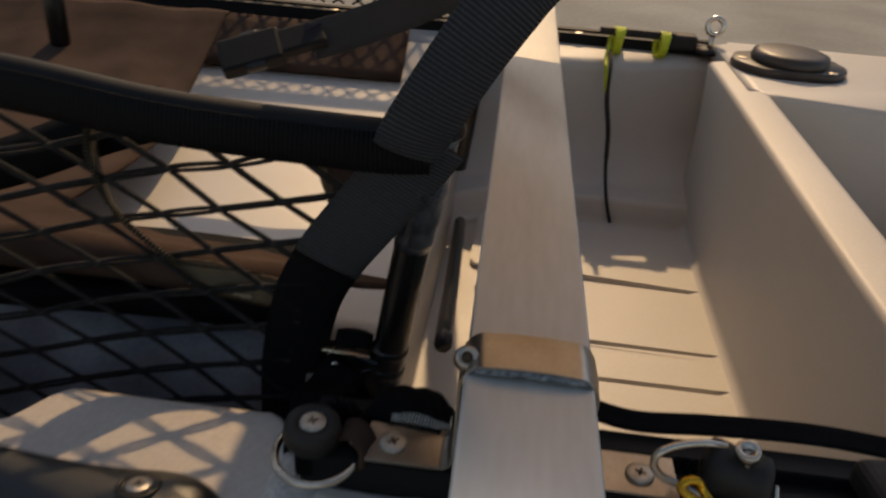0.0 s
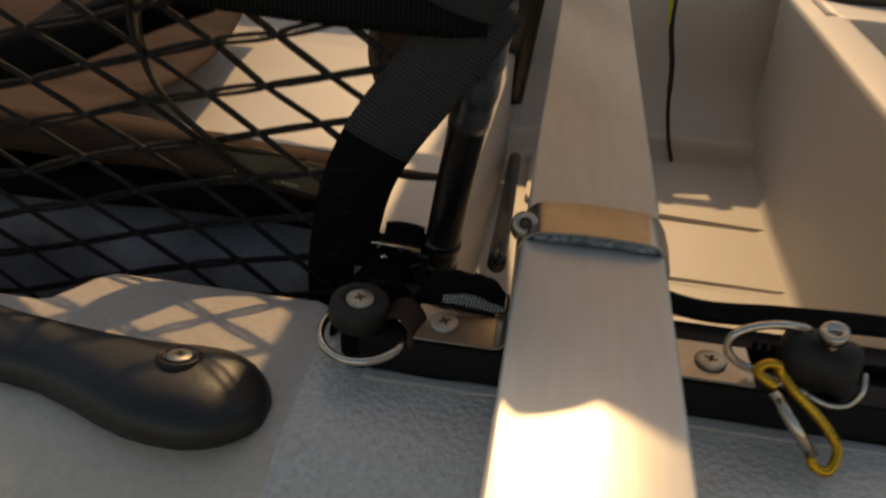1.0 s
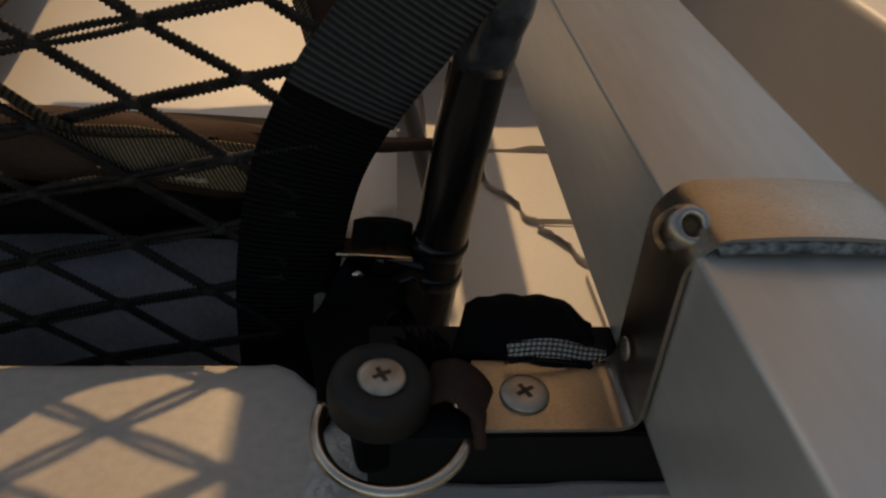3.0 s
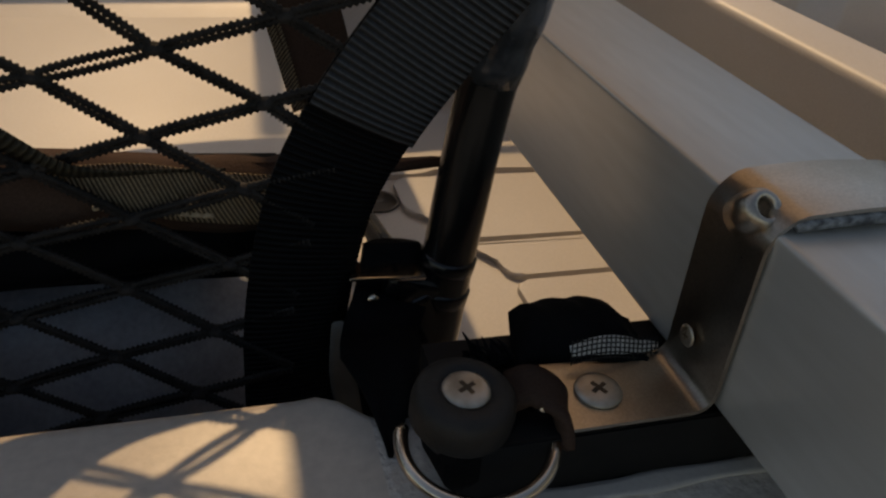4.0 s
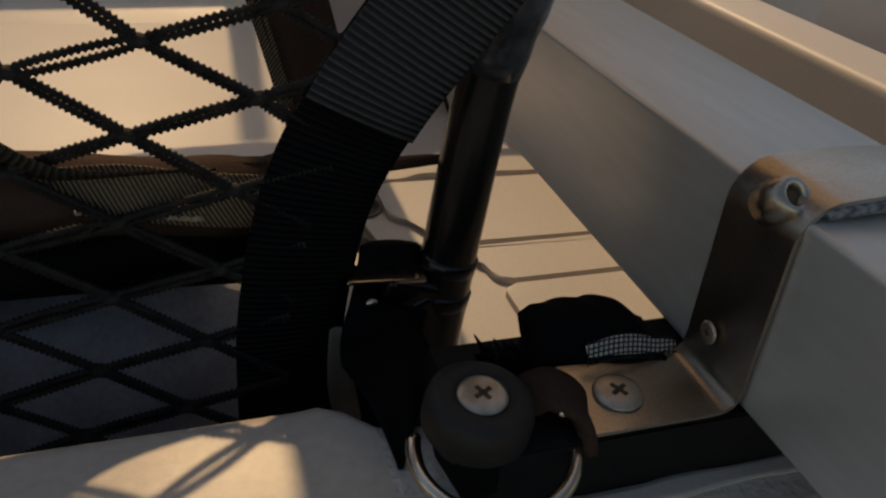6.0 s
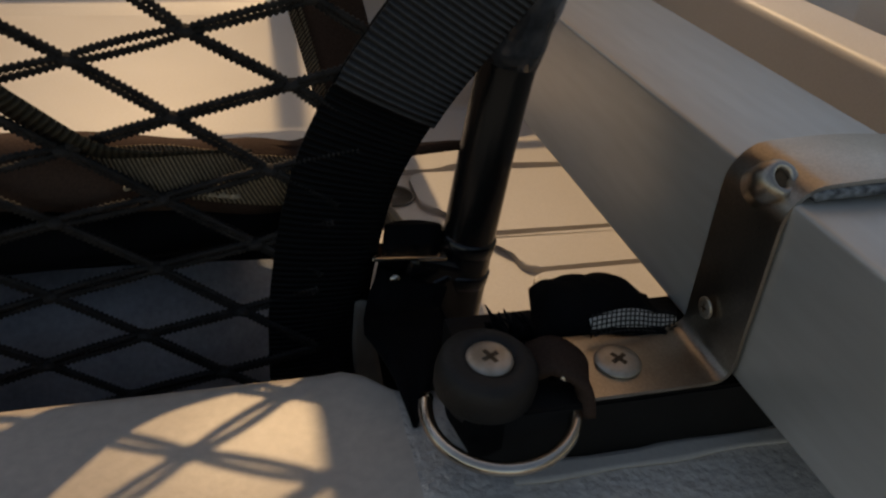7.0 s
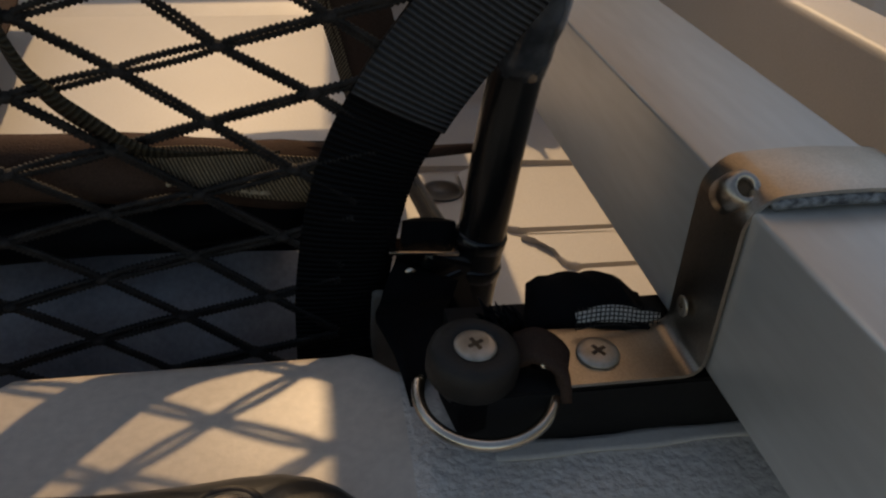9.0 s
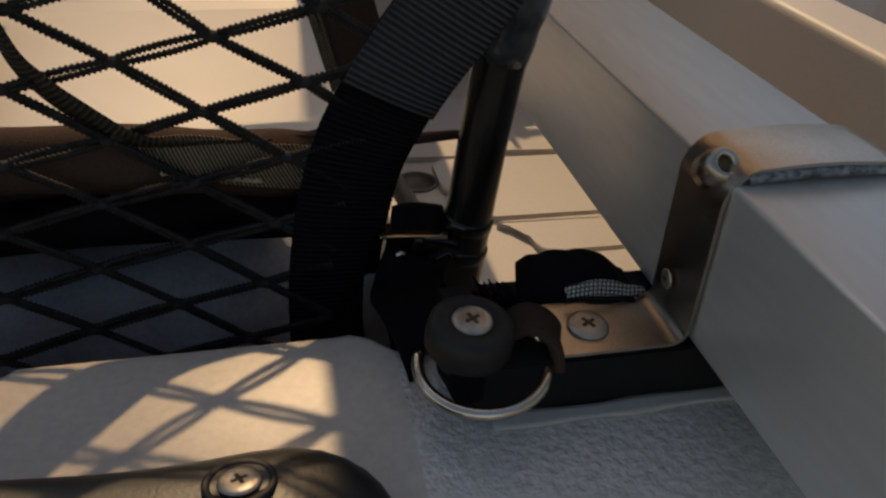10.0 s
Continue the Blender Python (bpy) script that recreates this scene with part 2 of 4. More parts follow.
def block(name, size, mat, m, bevel=0.0008, segments=2):
    bm = bmesh.new()
    bmesh.ops.create_cube(bm, size=1.0)
    bmesh.ops.scale(bm, vec=size, verts=bm.verts)
    if bevel:
        bmesh.ops.bevel(bm, geom=list(bm.edges), offset=bevel, segments=segments, affect="EDGES", profile=0.5)
    me = from_bm(name, bm, mat, False)
    me.transform(m)
    return me


def rounded(points, r, steps=5):
    """A closed outline with its corners rounded."""
    out = []
    n = len(points)
    for i in range(n):
        p, a, b = np.array(points[i], float), np.array(points[i - 1], float), np.array(points[(i + 1) % n], float)
        da, db = a - p, b - p
        ra = min(r, np.linalg.norm(da) * 0.45, np.linalg.norm(db) * 0.45)
        s, e = p + da / np.linalg.norm(da) * ra, p + db / np.linalg.norm(db) * ra
        for k in range(steps + 1):
            t = k / steps
            out.append(tuple((1 - t) ** 2 * s + 2 * t * (1 - t) * p + t * t * e))
    return out


def step01(a, b, x):
    t = min(1.0, max(0.0, (x - a) / (b - a)))
    return t * t * (3 - 2 * t)


def sheet(name, xs, profile, mat, rev=False):
    """A skin over stations xs; profile(x) gives its points (x, y, z)."""
    verts, faces = [], []
    n = 0
    for x in xs:
        p = profile(x)
        n = len(p)
        verts += p
    for i in range(len(xs) - 1):
        for k in range(n - 1):
            f = (i * n + k, (i + 1) * n + k, (i + 1) * n + k + 1, i * n + k + 1)
            faces.append(tuple(reversed(f)) if rev else f)
    return mesh_of(name, verts, faces, mat)


def fillet(points, r=0.01, steps=4):
    """An open line of points with its inner corners rounded; each point may carry its own radius."""
    out = [tuple(points[0][:2])]
    for i in range(1, len(points) - 1):
        p, a, b = (np.array(points[j][:2], float) for j in (i, i - 1, i + 1))
        rr = points[i][2] if len(points[i]) > 2 else r
        da, db = a - p, b - p
        rr = min(rr, np.linalg.norm(da) * 0.48, np.linalg.norm(db) * 0.48)
        s, e = p + da / np.linalg.norm(da) * rr, p + db / np.linalg.norm(db) * rr
        for k in range(steps + 1):
            t = k / steps
            out.append(tuple((1 - t) ** 2 * s + 2 * t * (1 - t) * p + t * t * e))
    out.append(tuple(points[-1][:2]))
    return out


# ---- ground ----
GROUND = -0.30
part("ground", mesh_of("ground", [(-60, -60, GROUND), (60, -60, GROUND), (60, 60, GROUND), (-60, 60, GROUND)], [(0, 1, 2, 3)],
                       CONCRETE, False))
tagged(bpy.data.objects["ground"], "weathered grey concrete ground under the kayak", "ground", kind="structure")

# ---- kayak ----
kayak = thing("kayak", "beige moulded plastic fishing kayak with open cockpit wells", "kayak", at=(0, 0, GROUND))
UP = Matrix.Translation((0, 0, -GROUND))


def kayak_part(name, me, label=""):
    me.transform(UP)
    return part(name, me, kayak, label)


FLOOR = -0.132
XS = sorted(set([round(-0.9 + 0.05 * i, 3) for i in range(38)] + [round(-0.26 + 0.006 * i, 4) for i in range(45)]))


def near_profile(x):
    edge = 0.264 + 0.028 * step01(-0.222, -0.200, x) - 0.016 * step01(-0.098, -0.080, x)        # inner edge of the side deck
    top = 0.0565 + 0.0040 * step01(-0.105, -0.078, x)
    pts = [(edge + 0.012, FLOOR - 0.01, 0.02), (edge + 0.004, top - 0.02), (edge, top, 0.005), (0.240, top, 0.01),
           (0.200, top - 0.002, 0.02), (0.165, top - 0.022, 0.02), (0.135, top - 0.075, 0.03), (0.115, -0.18, 0.04), (0.15, GROUND)]
    return [(x, y, z) for y, z in fillet(pts, 0.012)]


SPLIT = -0.0848
kayak_part("near_side_deck", sheet("near_side_deck", [x for x in XS if x < SPLIT] + [SPLIT], near_profile, DECKTEX), "beige side deck, smooth with a fine grain")
kayak_part("raised_side_deck", sheet("raised_side_deck", [SPLIT] + [x for x in XS if x > SPLIT], near_profile, PEBBLE), "beige side deck with a pebbled texture")


def far_profile(x):
    out = 0.035 * step01(0.06, 0.27, x) + 0.03 * step01(-0.02, -0.2, x)
    lean = 0.10 * (1 - step01(-0.14, 0.02, x))              # beside the seat the far side flares out
    y0 = 1.028 + out
    pts = [(0.93 - lean, FLOOR - 0.004, 0.01), (0.945 - lean, FLOOR - 0.002, 0.006), (0.95 - lean * 0.9, -0.103, 0.008), (0.985 - lean * 0.6, -0.100, 0.01),
           (y0 - 0.012 + lean * 0.1, -0.06, 0.03), (y0 + lean * 0.2, 0.052, 0.014), (1.075 + lean * 0.2, 0.060, 0.01), (1.155, 0.058, 0.02),
           (1.185, 0.02, 0.03), (1.19, -0.15, 0.06), (1.12, GROUND)]
    return [(x, y, z) for y, z in fillet(pts, 0.012)]


kayak_part("far_side_wall", sheet("far_side_wall", XS, far_profile, HULL, True))
kayak_part("cockpit_floor", mesh_of("cockpit_floor", [(-0.9, 0.25, FLOOR - 0.006), (0.32, 0.25, FLOOR - 0.006), (0.32, 1.02, FLOOR - 0.006),
                                                      (-0.9, 1.02, FLOOR - 0.006)], [(0, 1, 2, 3)], HULL, False))
# raised floor panels with grooves between them
PANELS = [
    [(0.092, 0.603), (0.086, 0.640), (0.060, 0.655), (0.268, 0.655), (0.268, 0.603)],
    [(0.055, 0.664), (0.055, 0.702), (0.030, 0.716), (0.030, 0.780), (0.268, 0.774), (0.268, 0.660)],
    [(-0.02, 0.790), (0.060, 0.786), (0.080, 0.796), (0.268, 0.781), (0.268, 0.930), (-0.02, 0.930)],
    [(0.100, 0.300), (0.092, 0.596), (0.268, 0.596), (0.222, 0.300)],
]
for pts in PANELS:
    kayak_part("floor_panel", slab("floor_panel", rounded(pts, 0.012), FLOOR - 0.008, FLOOR, 0.003, HULL, smooth=False))
kayak_part("seat_platform", slab("seat_platform", rounded([(-0.80, 0.445), (-0.80, 1.02), (-0.050, 1.02), (-0.058, 0.445)], 0.03, 8), FLOOR - 0.008, 0.0, 0.014, HULL, 4),
           "raised smooth beige seat platform")
def platform_side(x):
    pts = [(0.835, -0.0015), (0.90, 0.0030, 0.05), (0.965, 0.020, 0.06), (1.030, 0.056)]
    return [(x, y, z) for y, z in fillet(pts, 0.05, 6)]


kayak_part("platform_side", sheet("platform_side", [-0.80 + 0.05 * i for i in range(15)] + [-0.070], platform_side, HULL, True), "smooth beige side sweeping up from the seat platform")
kayak_part("scupper", lathe("scupper", [(0.021, 0.0), (0.0205, 0.0012), (0.0175, 0.0008), (0.0165, -0.006), (0.001, -0.0065)], SCUPPER, 24, Matrix.Translation((0.010, 0.745, FLOOR - 0.005))),
           "dark scupper drain hole")


def bulkhead_profile(y):
    w = 0.006 * step01(0.45, 1.0, y)
    pts = [(0.226 + w, FLOOR - 0.004, 0.01), (0.246 + w, FLOOR + 0.002, 0.016), (0.247 + w, 0.0, 0.03), (0.243 + w, 0.073, 0.006), (0.283 + w, 0.079, 0.007),
           (0.293 + w, 0.0, 0.03), (0.305 + w, -0.11, 0.03), (0.36, -0.115)]
    return [(x, y, z) for x, z in fillet(pts, 0.012)]


YS = [0.286 + 0.04 * i for i in range(19)]
kayak_part("bulkhead", sheet("bulkhead", YS, bulkhead_profile, HULL, True), "smooth beige cross wall with a rounded top")
kayak_part("bow_well_floor", mesh_of("bow_well_floor", [(0.34, 0.25, -0.115), (0.95, 0.25, -0.115), (0.95, 1.0, -0.115), (0.34, 1.0, -0.115)],
                                     [(0, 1, 2, 3)], HULL, False))
kayak_part("corner_deck", slab("corner_deck", rounded([(0.268, 0.86), (0.50, 0.83), (0.95, 0.72), (0.95, 1.10), (0.268, 1.10)], 0.03, 8), -0.12, 0.079, 0.012, HULL, 4))

# closed bow and stern beyond the wells
def hull_end(name, x0, x1, rise):
    ring = rounded([(0.150, GROUND + 0.005), (0.110, -0.18), (0.118, 0.02), (0.20, 0.055), (1.10, 0.058), (1.188, 0.02), (1.190, -0.15), (1.12, GROUND + 0.005)], 0.05, 4)
    n = len(ring)
    verts, faces = [], []
    steps = 14
    for i in range(steps + 1):
        t = i / steps
        w = math.sqrt(max(0.0, 1 - t ** 2.2)) * 0.97 + 0.03
        for y, z in ring:
            verts.append((x0 + (x1 - x0) * t, 0.652 + (y - 0.652) * w, z * (1 - 0.35 * t) + rise * t * t))
    for i in range(steps):
        for k in range(n):
            q = (k + 1) % n
            f = (i * n + k, i * n + q, (i + 1) * n + q, (i + 1) * n + k)
            faces.append(f if x1 < x0 else tuple(reversed(f)))
    faces.append(tuple(range(n)))
    faces.append(tuple(steps * n + k for k in reversed(range(n))))
    return mesh_of(name, verts, faces, HULL)


kayak_part("bow", hull_end("bow", 0.95, 2.35, 0.10))
kayak_part("stern", hull_end("stern", -0.90, -1.65, 0.06))

# plain rendered wall, unseen, added behind the kayak to darken low sky reflections
STUCCO = material("grey_stucco", (0.30, 0.29, 0.27), 0.9, second=(0.24, 0.23, 0.215), scale=1.2, grain=0.2, grain_scale=40, bump=0.4, bump_scale=60)
tagged(part("reflection_wall", block("reflection_wall", (30, 0.2, 3.0), STUCCO, Matrix.Translation((0, 7.5, GROUND + 1.5)), 0.01)),
       "plain grey rendered wall, unseen, added to darken low reflections", "wall", kind="structure")

# ---- crossbar ----
TL, TR, TB, TT = -0.0040, 0.0468, 0.0808, 0.1316


def square_tube(name, y0, y1):
    bm = bmesh.new()
    rings = []
    for inset, y in ((0.0, y0), (0.0, y1), (0.003, y1), (0.003, y0)):
        o = rounded([(TL + inset, TB + inset), (TR - inset, TB + inset), (TR - inset, TT - inset), (TL + inset, TT - inset)], 0.0016 - inset * 0.3, 4)
        rings.append([bm.verts.new((x, y, z)) for x, z in o])
    n = len(rings[0])
    for a, b in zip(rings, rings[1:] + rings[:1]):
        for k in range(n):
            bm.faces.new((a[k], a[(k + 1) % n], b[(k + 1) % n], b[k]))
    me = from_bm(name, bm, ALU, True)
    return me


bar = part("crossbar", square_tube("crossbar", -0.10, 1.30))
tagged(bar, "square mill-finish aluminium crossbar laid across the kayak", "metal bar")
mod = bar.modifiers.new("edges", "EDGE_SPLIT")
mod.split_angle = radians(40)


# ---- fittings on the near side ----
def screw(name, at, r, normal, parent, label="steel Phillips screw head", turn=20):
    """A pan head with its cross recess as a darker inset."""
    q = Vector(normal).to_track_quat("Z", "Y").to_matrix().to_4x4()
    m = Matrix.Translation(at) @ q @ pose(0, 0, 0, 0, 0, turn)
    h = r * 0.17
    head = part(name, lathe("screw_head", [(r * 0.96, -r * 0.1), (r, 0), (r * 0.97, h * 0.4), (r * 0.82, h * 0.8), (r * 0.5, h), (r * 0.01, h * 1.05)], ZINC, 24, m),
                parent, label)
    bm = bmesh.new()
    for a in (0, 90):
        g = bmesh.ops.create_cube(bm, size=1.0)
        bmesh.ops.scale(bm, vec=(r * 0.78, r * 0.2, h * 0.3), verts=g["verts"])
        bmesh.ops.rotate(bm, cent=(0, 0, 0), matrix=pose(0, 0, 0, 0, 0, a).to_3x3(), verts=g["verts"])
    bmesh.ops.translate(bm, vec=(0, 0, h * 0.96), verts=bm.verts)
    cross = from_bm("cross_recess", bm, RUSTY, False)
    cross.transform(m)
    part("cross_recess", cross, head)
    return head


RUSTY = material("dark_recess_rust", (0.13, 0.075, 0.036), 0.8, second=(0.05, 0.03, 0.016), scale=300)

# black accessory track on the side deck
track = thing("accessory_track", "black anodised accessory track screwed to the side deck", "track", "tracks", at=(0, 0.262, 0.066))


def track_mesh(y, z0, z1, x0, x1, w=0.040):
    bm = bmesh.new()
    prof = [(-w / 2, z0), (-w / 2, z1), (-w * 0.16, z1), (-w * 0.16, z1 - 0.006), (w * 0.16, z1 - 0.006), (w * 0.16, z1), (w / 2, z1), (w / 2, z0)]
    a = [bm.verts.new((x0, y + p, z)) for p, z in prof]
    b = [bm.verts.new((x1, y + p, z)) for p, z in prof]
    for k in range(len(prof)):
        j = (k + 1) % len(prof)
        bm.faces.new((a[k], a[j], b[j], b[k]))
    bm.faces.new(a)
    bm.faces.new(list(reversed(b)))
    bmesh.ops.bevel(bm, geom=[e for e in bm.edges if abs(e.verts[0].co.x - e.verts[1].co.x) > 0.1], offset=0.0006, segments=2, affect="EDGES")
    return from_bm("track_body", bm, BLACK, False)


me = track_mesh(0.2630, 0.050, 0.0785, -0.0700, 0.60)
me.transform(Matrix.Translation((0, -0.262, -0.066)))
part("track_body", me, track)

lip = smooth_path([(-0.062, -0.0222, -0.0049), (-0.03, -0.0226, -0.0049), (0.0, -0.0219, -0.0049), (0.05, -0.0224, -0.0049), (0.1, -0.0220, -0.0049), (0.3, -0.0222, -0.0049), (0.6, -0.0222, -0.0049)], 6)
part("smooth_margin", ribbon("smooth_margin", lip, (0, 1, 0), [0.0058 + 0.0010 * math.sin(i * 0.9) for i in range(len(lip))], 0.0012, HULL, 0.0004), track, "smooth pale margin along the track")
# saddle bracket over the bar
saddle = thing("saddle_bracket", "bent stainless saddle bracket clamping the aluminium bar to the track", "bracket", at=(0.021, 0.254, 0.08))
OFF = Matrix.Translation((-0.021, -0.254, -0.08))
strip = fillet([(-0.0435, 0.0803), (-0.0053, 0.0803, 0.006), (-0.0053, 0.1290, 0.004), (0.0000, 0.1352, 0.006), (0.0214, 0.1366, 0.05), (0.0440, 0.1352, 0.006),
                (0.0490, 0.1280, 0.004), (0.0490, 0.0803, 0.006), (0.0900, 0.0803)], 0.004, 6)
path = [(x, 0.2545, z) for x, z in strip]
me = ribbon("strap", path, (0, 1, 0), 0.0235, 0.0019, STEEL, cols=2)
me.transform(OFF)
strap = part("strap", me, saddle)
strap.modifiers.new("edges", "EDGE_SPLIT").split_angle = radians(35)
pad = [(x, 0.2542, 0.1335 + 0.5 * (z - 0.1352)) for x, z in strip if z > 0.1340]
me = ribbon("foam_pad", pad, (0, 1, 0), 0.0246, 0.0034, FOAM, cols=2)
me.transform(OFF)
part("foam_pad", me, saddle, "crumbling dark grey foam strip")
# rolled eye where the leg meets the bar's top edge
q = Vector((0.06, -0.72, 0.70)).to_track_quat("Z", "Y").to_matrix().to_4x4()
m = OFF @ Matrix.Translation((-0.0036, 0.2500, 0.1340)) @ q @ Matrix.Scale(0.88, 4)
part("eyelet", lathe("eyelet", [(0.0024, -0.008), (0.0058, -0.008), (0.0061, -0.003), (0.0056, 0.0004), (0.0044, 0.0021), (0.0032, 0.0022), (0.0025, 0.0012), (0.0024, -0.004)], STEEL, 24, m),
     saddle, "rolled steel eye")
# shallow disc in rust brown, its dark tone also standing for the bore's shade
part("eye_hole", lathe("eye_hole", [(0.0027, -0.0015), (0.0026, 0.0006), (0.0002, 0.0002)], RUSTY, 18, m), saddle, "rusty dark bore of the eye")
screw("plate_screw", (-0.0525, -0.0005, 0.0018), 0.0062, (0, -0.05, 1), saddle, turn=30)
screw("plate_screw", (0.0535, -0.0005, 0.0018), 0.0062, (0, 0, 1), saddle, turn=70)
screw("side_screw", (-0.0285, 0.003, 0.0135), 0.0030, (-1, 0, 0), saddle, turn=10)


def ring_path(c, r, axis_u, axis_v, a0=0.0, a1=360.0, n=40):
    u, v = np.array(axis_u, float), np.array(axis_v, float)
    u /= np.linalg.norm(u)
    v -= u * (u @ v)
    v /= np.linalg.norm(v)
    return [np.array(c) + r * (math.cos(radians(a)) * u + math.sin(radians(a)) * v) for a in np.linspace(a0, a1, n)]


KNOB = [(r * 1.01, z) for r, z in [(0.0085, -0.0150), (0.0090, -0.0105), (0.0118, -0.0098), (0.0126, -0.0085), (0.0127, -0.0045), (0.0121, -0.0012), (0.0108, 0.0002), (0.0070, 0.0010), (0.0064, 0.0002), (0.001, 0.0)]]

# tie-down knob with its ring
anchor = thing("tie_down", "black rubber tie-down knob with steel screw and D-ring on the track", "tie-down", "tie-downs on the track", at=(-0.0668, 0.2528, 0.0880))
part("knob", lathe("knob", KNOB, RUBBER, 36, pose(0, 0, 0, 5, 3, 0)), anchor)
part("stem", block("stem", (0.021, 0.019, 0.014), FABRIC, pose(0.003, 0.000, -0.0165, 0, 0, 10), 0.003, 3), anchor)
screw("knob_screw", (0, 0, 0.0002), 0.0060, (0.02, -0.10, 1), anchor, turn=15)
ring = ring_path((0.0030, -0.0035, -0.0125), 0.0185, (1, 0.05, 0.06), (0.0, -1, -0.10), -25, 205, 40)
part("d_ring", tube("d_ring", ring, 0.0018, CHROME, 10), anchor, "bare steel wire ring")
lever = smooth_path([(0.012, 0.004, -0.006), (0.018, 0.002, -0.003), (0.024, -0.003, -0.006), (0.025, -0.007, -0.014)], 6)
part("cam_lever", ribbon("cam_lever", lever, (0.2, 1, 0.1), 0.012, 0.004, BROWN, 0.001), anchor, "dark brown cloth-covered lever")
part("lever_pin", lathe("lever_pin", [(0.0016, -0.005), (0.0018, 0.0), (0.0012, 0.0012), (0.0002, 0.0013)], CHROME, 12, pose(0.0185, -0.004, -0.0045, 55, 0, 20)), anchor)

run_strap = thing("track_strap", "black webbing strap lying along the track's inner edge", "strap", at=(0.2, 0.288, 0.08))
pth = smooth_path([(-0.152, 0.002, 0.006), (-0.125, -0.002, 0.003), (-0.09, 0.0, 0.004), (-0.04, 0.001, 0.005), (0.02, -0.004, 0.004), (0.12, -0.008, 0.003), (0.3, -0.006, 0.002)], 8)
part("webbing", ribbon("webbing", pth, (0.05, 0.95, 0.3), 0.011, 0.002, FABRIC, 0.001), run_strap)
foot = thing("track_clamp", "dark brown plastic clamp fixed on the track", "clamp", at=(0.178, 0.256, 0.0785))
part("body", block("body", (0.022, 0.030, 0.016), RUBBER, pose(0, 0, 0.007, 0, 0, 8), 0.005, 3), foot)
part("peg", lathe("peg", [(0.007, 0), (0.0065, 0.012), (0.003, 0.026), (0.001, 0.027)], RUBBER, 16, pose(0.003, 0.0, 0.012, -8, 6, 0)), foot)

# second tie-down beyond the bar, its ring lifted, with a carabiner
anchor2 = thing("tie_down", "black rubber tie-down knob lying on its side, with bolt and D-ring", "tie-down", "tie-downs on the track", at=(0.1120, 0.2520, 0.0900))
barrel = [(0.0020, -0.0135), (0.0095, -0.0132), (0.0112, -0.0118), (0.0117, -0.0090), (0.0112, -0.0040), (0.0100, 0.0005), (0.0104, 0.0050), (0.0112, 0.0090), (0.0108, 0.0120), (0.0085, 0.0134), (0.0010, 0.0136)]
part("knob", lathe("knob", barrel, RUBBER, 36, pose(0, 0, 0, 0, 96, -14)), anchor2)
part("stem", block("stem", (0.022, 0.018, 0.010), RUBBER, pose(0.001, 0.003, -0.0095, 0, 0, 6), 0.003, 3), anchor2)
bolt = part("bolt", tube("bolt", [(0.0030, -0.003, 0.004), (0.0005, -0.004, 0.016)], 0.0026, CHROME, 14), anchor2, "bright steel bolt")
part("bolt_head", lathe("bolt_head", [(0.0030, 0), (0.0050, 0.0008), (0.0052, 0.0040), (0.0044, 0.0050), (0.0028, 0.0050), (0.0026, 0.0022), (0.0004, 0.0020)], CHROME, 20, Matrix.Translation((0.0006, -0.004, 0.0135)) @ pose(0, 0, 0, 14, -8, 0)), bolt, "hollow hexagon socket head")
loop = smooth_path([(-0.006, 0.002, 0.0120), (-0.016, 0.000, 0.0140), (-0.026, -0.002, 0.0130), (-0.0335, -0.004, 0.0095), (-0.0350, -0.005, 0.0040), (-0.0310, -0.006, -0.0010), (-0.0240, -0.006, -0.0040),
                    (-0.0140, -0.008, -0.0065), (-0.0040, -0.0105, -0.0085)], 7)
part("d_ring", tube("d_ring", loop, 0.0017, CHROME, 10), anchor2, "bright steel wire ring")
wire = smooth_path([(-0.0040, -0.0110, -0.0085), (0.004, -0.0125, -0.0105), (0.0110, -0.0120, -0.0095), (0.0145, -0.0105, -0.0040), (0.0150, -0.006, 0.0015)], 7)
part("ring_end", tube("ring_end", wire, 0.0013, CHROME, 10), anchor2, "bright steel wire end")
for i in range(5):
    part("rib", tube("rib", [(-0.0330 + 0.0034 * i + 0.010, -0.0005, -0.004), (-0.0330 + 0.0034 * i + 0.0104, 0.0035, 0.002)], 0.0012, FABRIC, 6), anchor2)

clip = thing("carabiner", "small gold anodised carabiner hooked on the D-ring, resting on the deck", "carabiner", at=(0.100, 0.235, 0.080))
hook = smooth_path([(-0.0060, 0.0000, 0.0080), (-0.0100, 0.0010, 0.0100), (-0.0130, 0.0030, 0.0120), (-0.0100, 0.0050, 0.0140), (-0.0060, 0.0050, 0.0140), (-0.0040, 0.0040, 0.0110), (0.0010, 0.0000, 0.0070),
                    (0.0090, -0.0030, 0.0010), (0.0150, -0.0070, -0.0040), (0.0180, -0.0110, -0.0090), (0.0150, -0.0160, -0.0140), (0.0100, -0.0160, -0.0130), (0.0080, -0.0140, -0.0100)], 6)
part("hook", tube("hook", hook, 0.0019, GOLD, 12), clip)
part("gate", tube("gate", [(-0.0070, -0.0020, 0.0070), (0.0090, -0.0140, -0.0100)], 0.0022, CHROME, 12), clip, "plain silver spring gate")
part("gate_pin", lathe("gate_pin", [(0.0009, -0.0026), (0.0011, -0.0022), (0.0011, 0.0022), (0.0009, 0.0026)], RUSTY, 10, pose(-0.0051, -0.0034, 0.0050, 60, 0, 0)), clip)

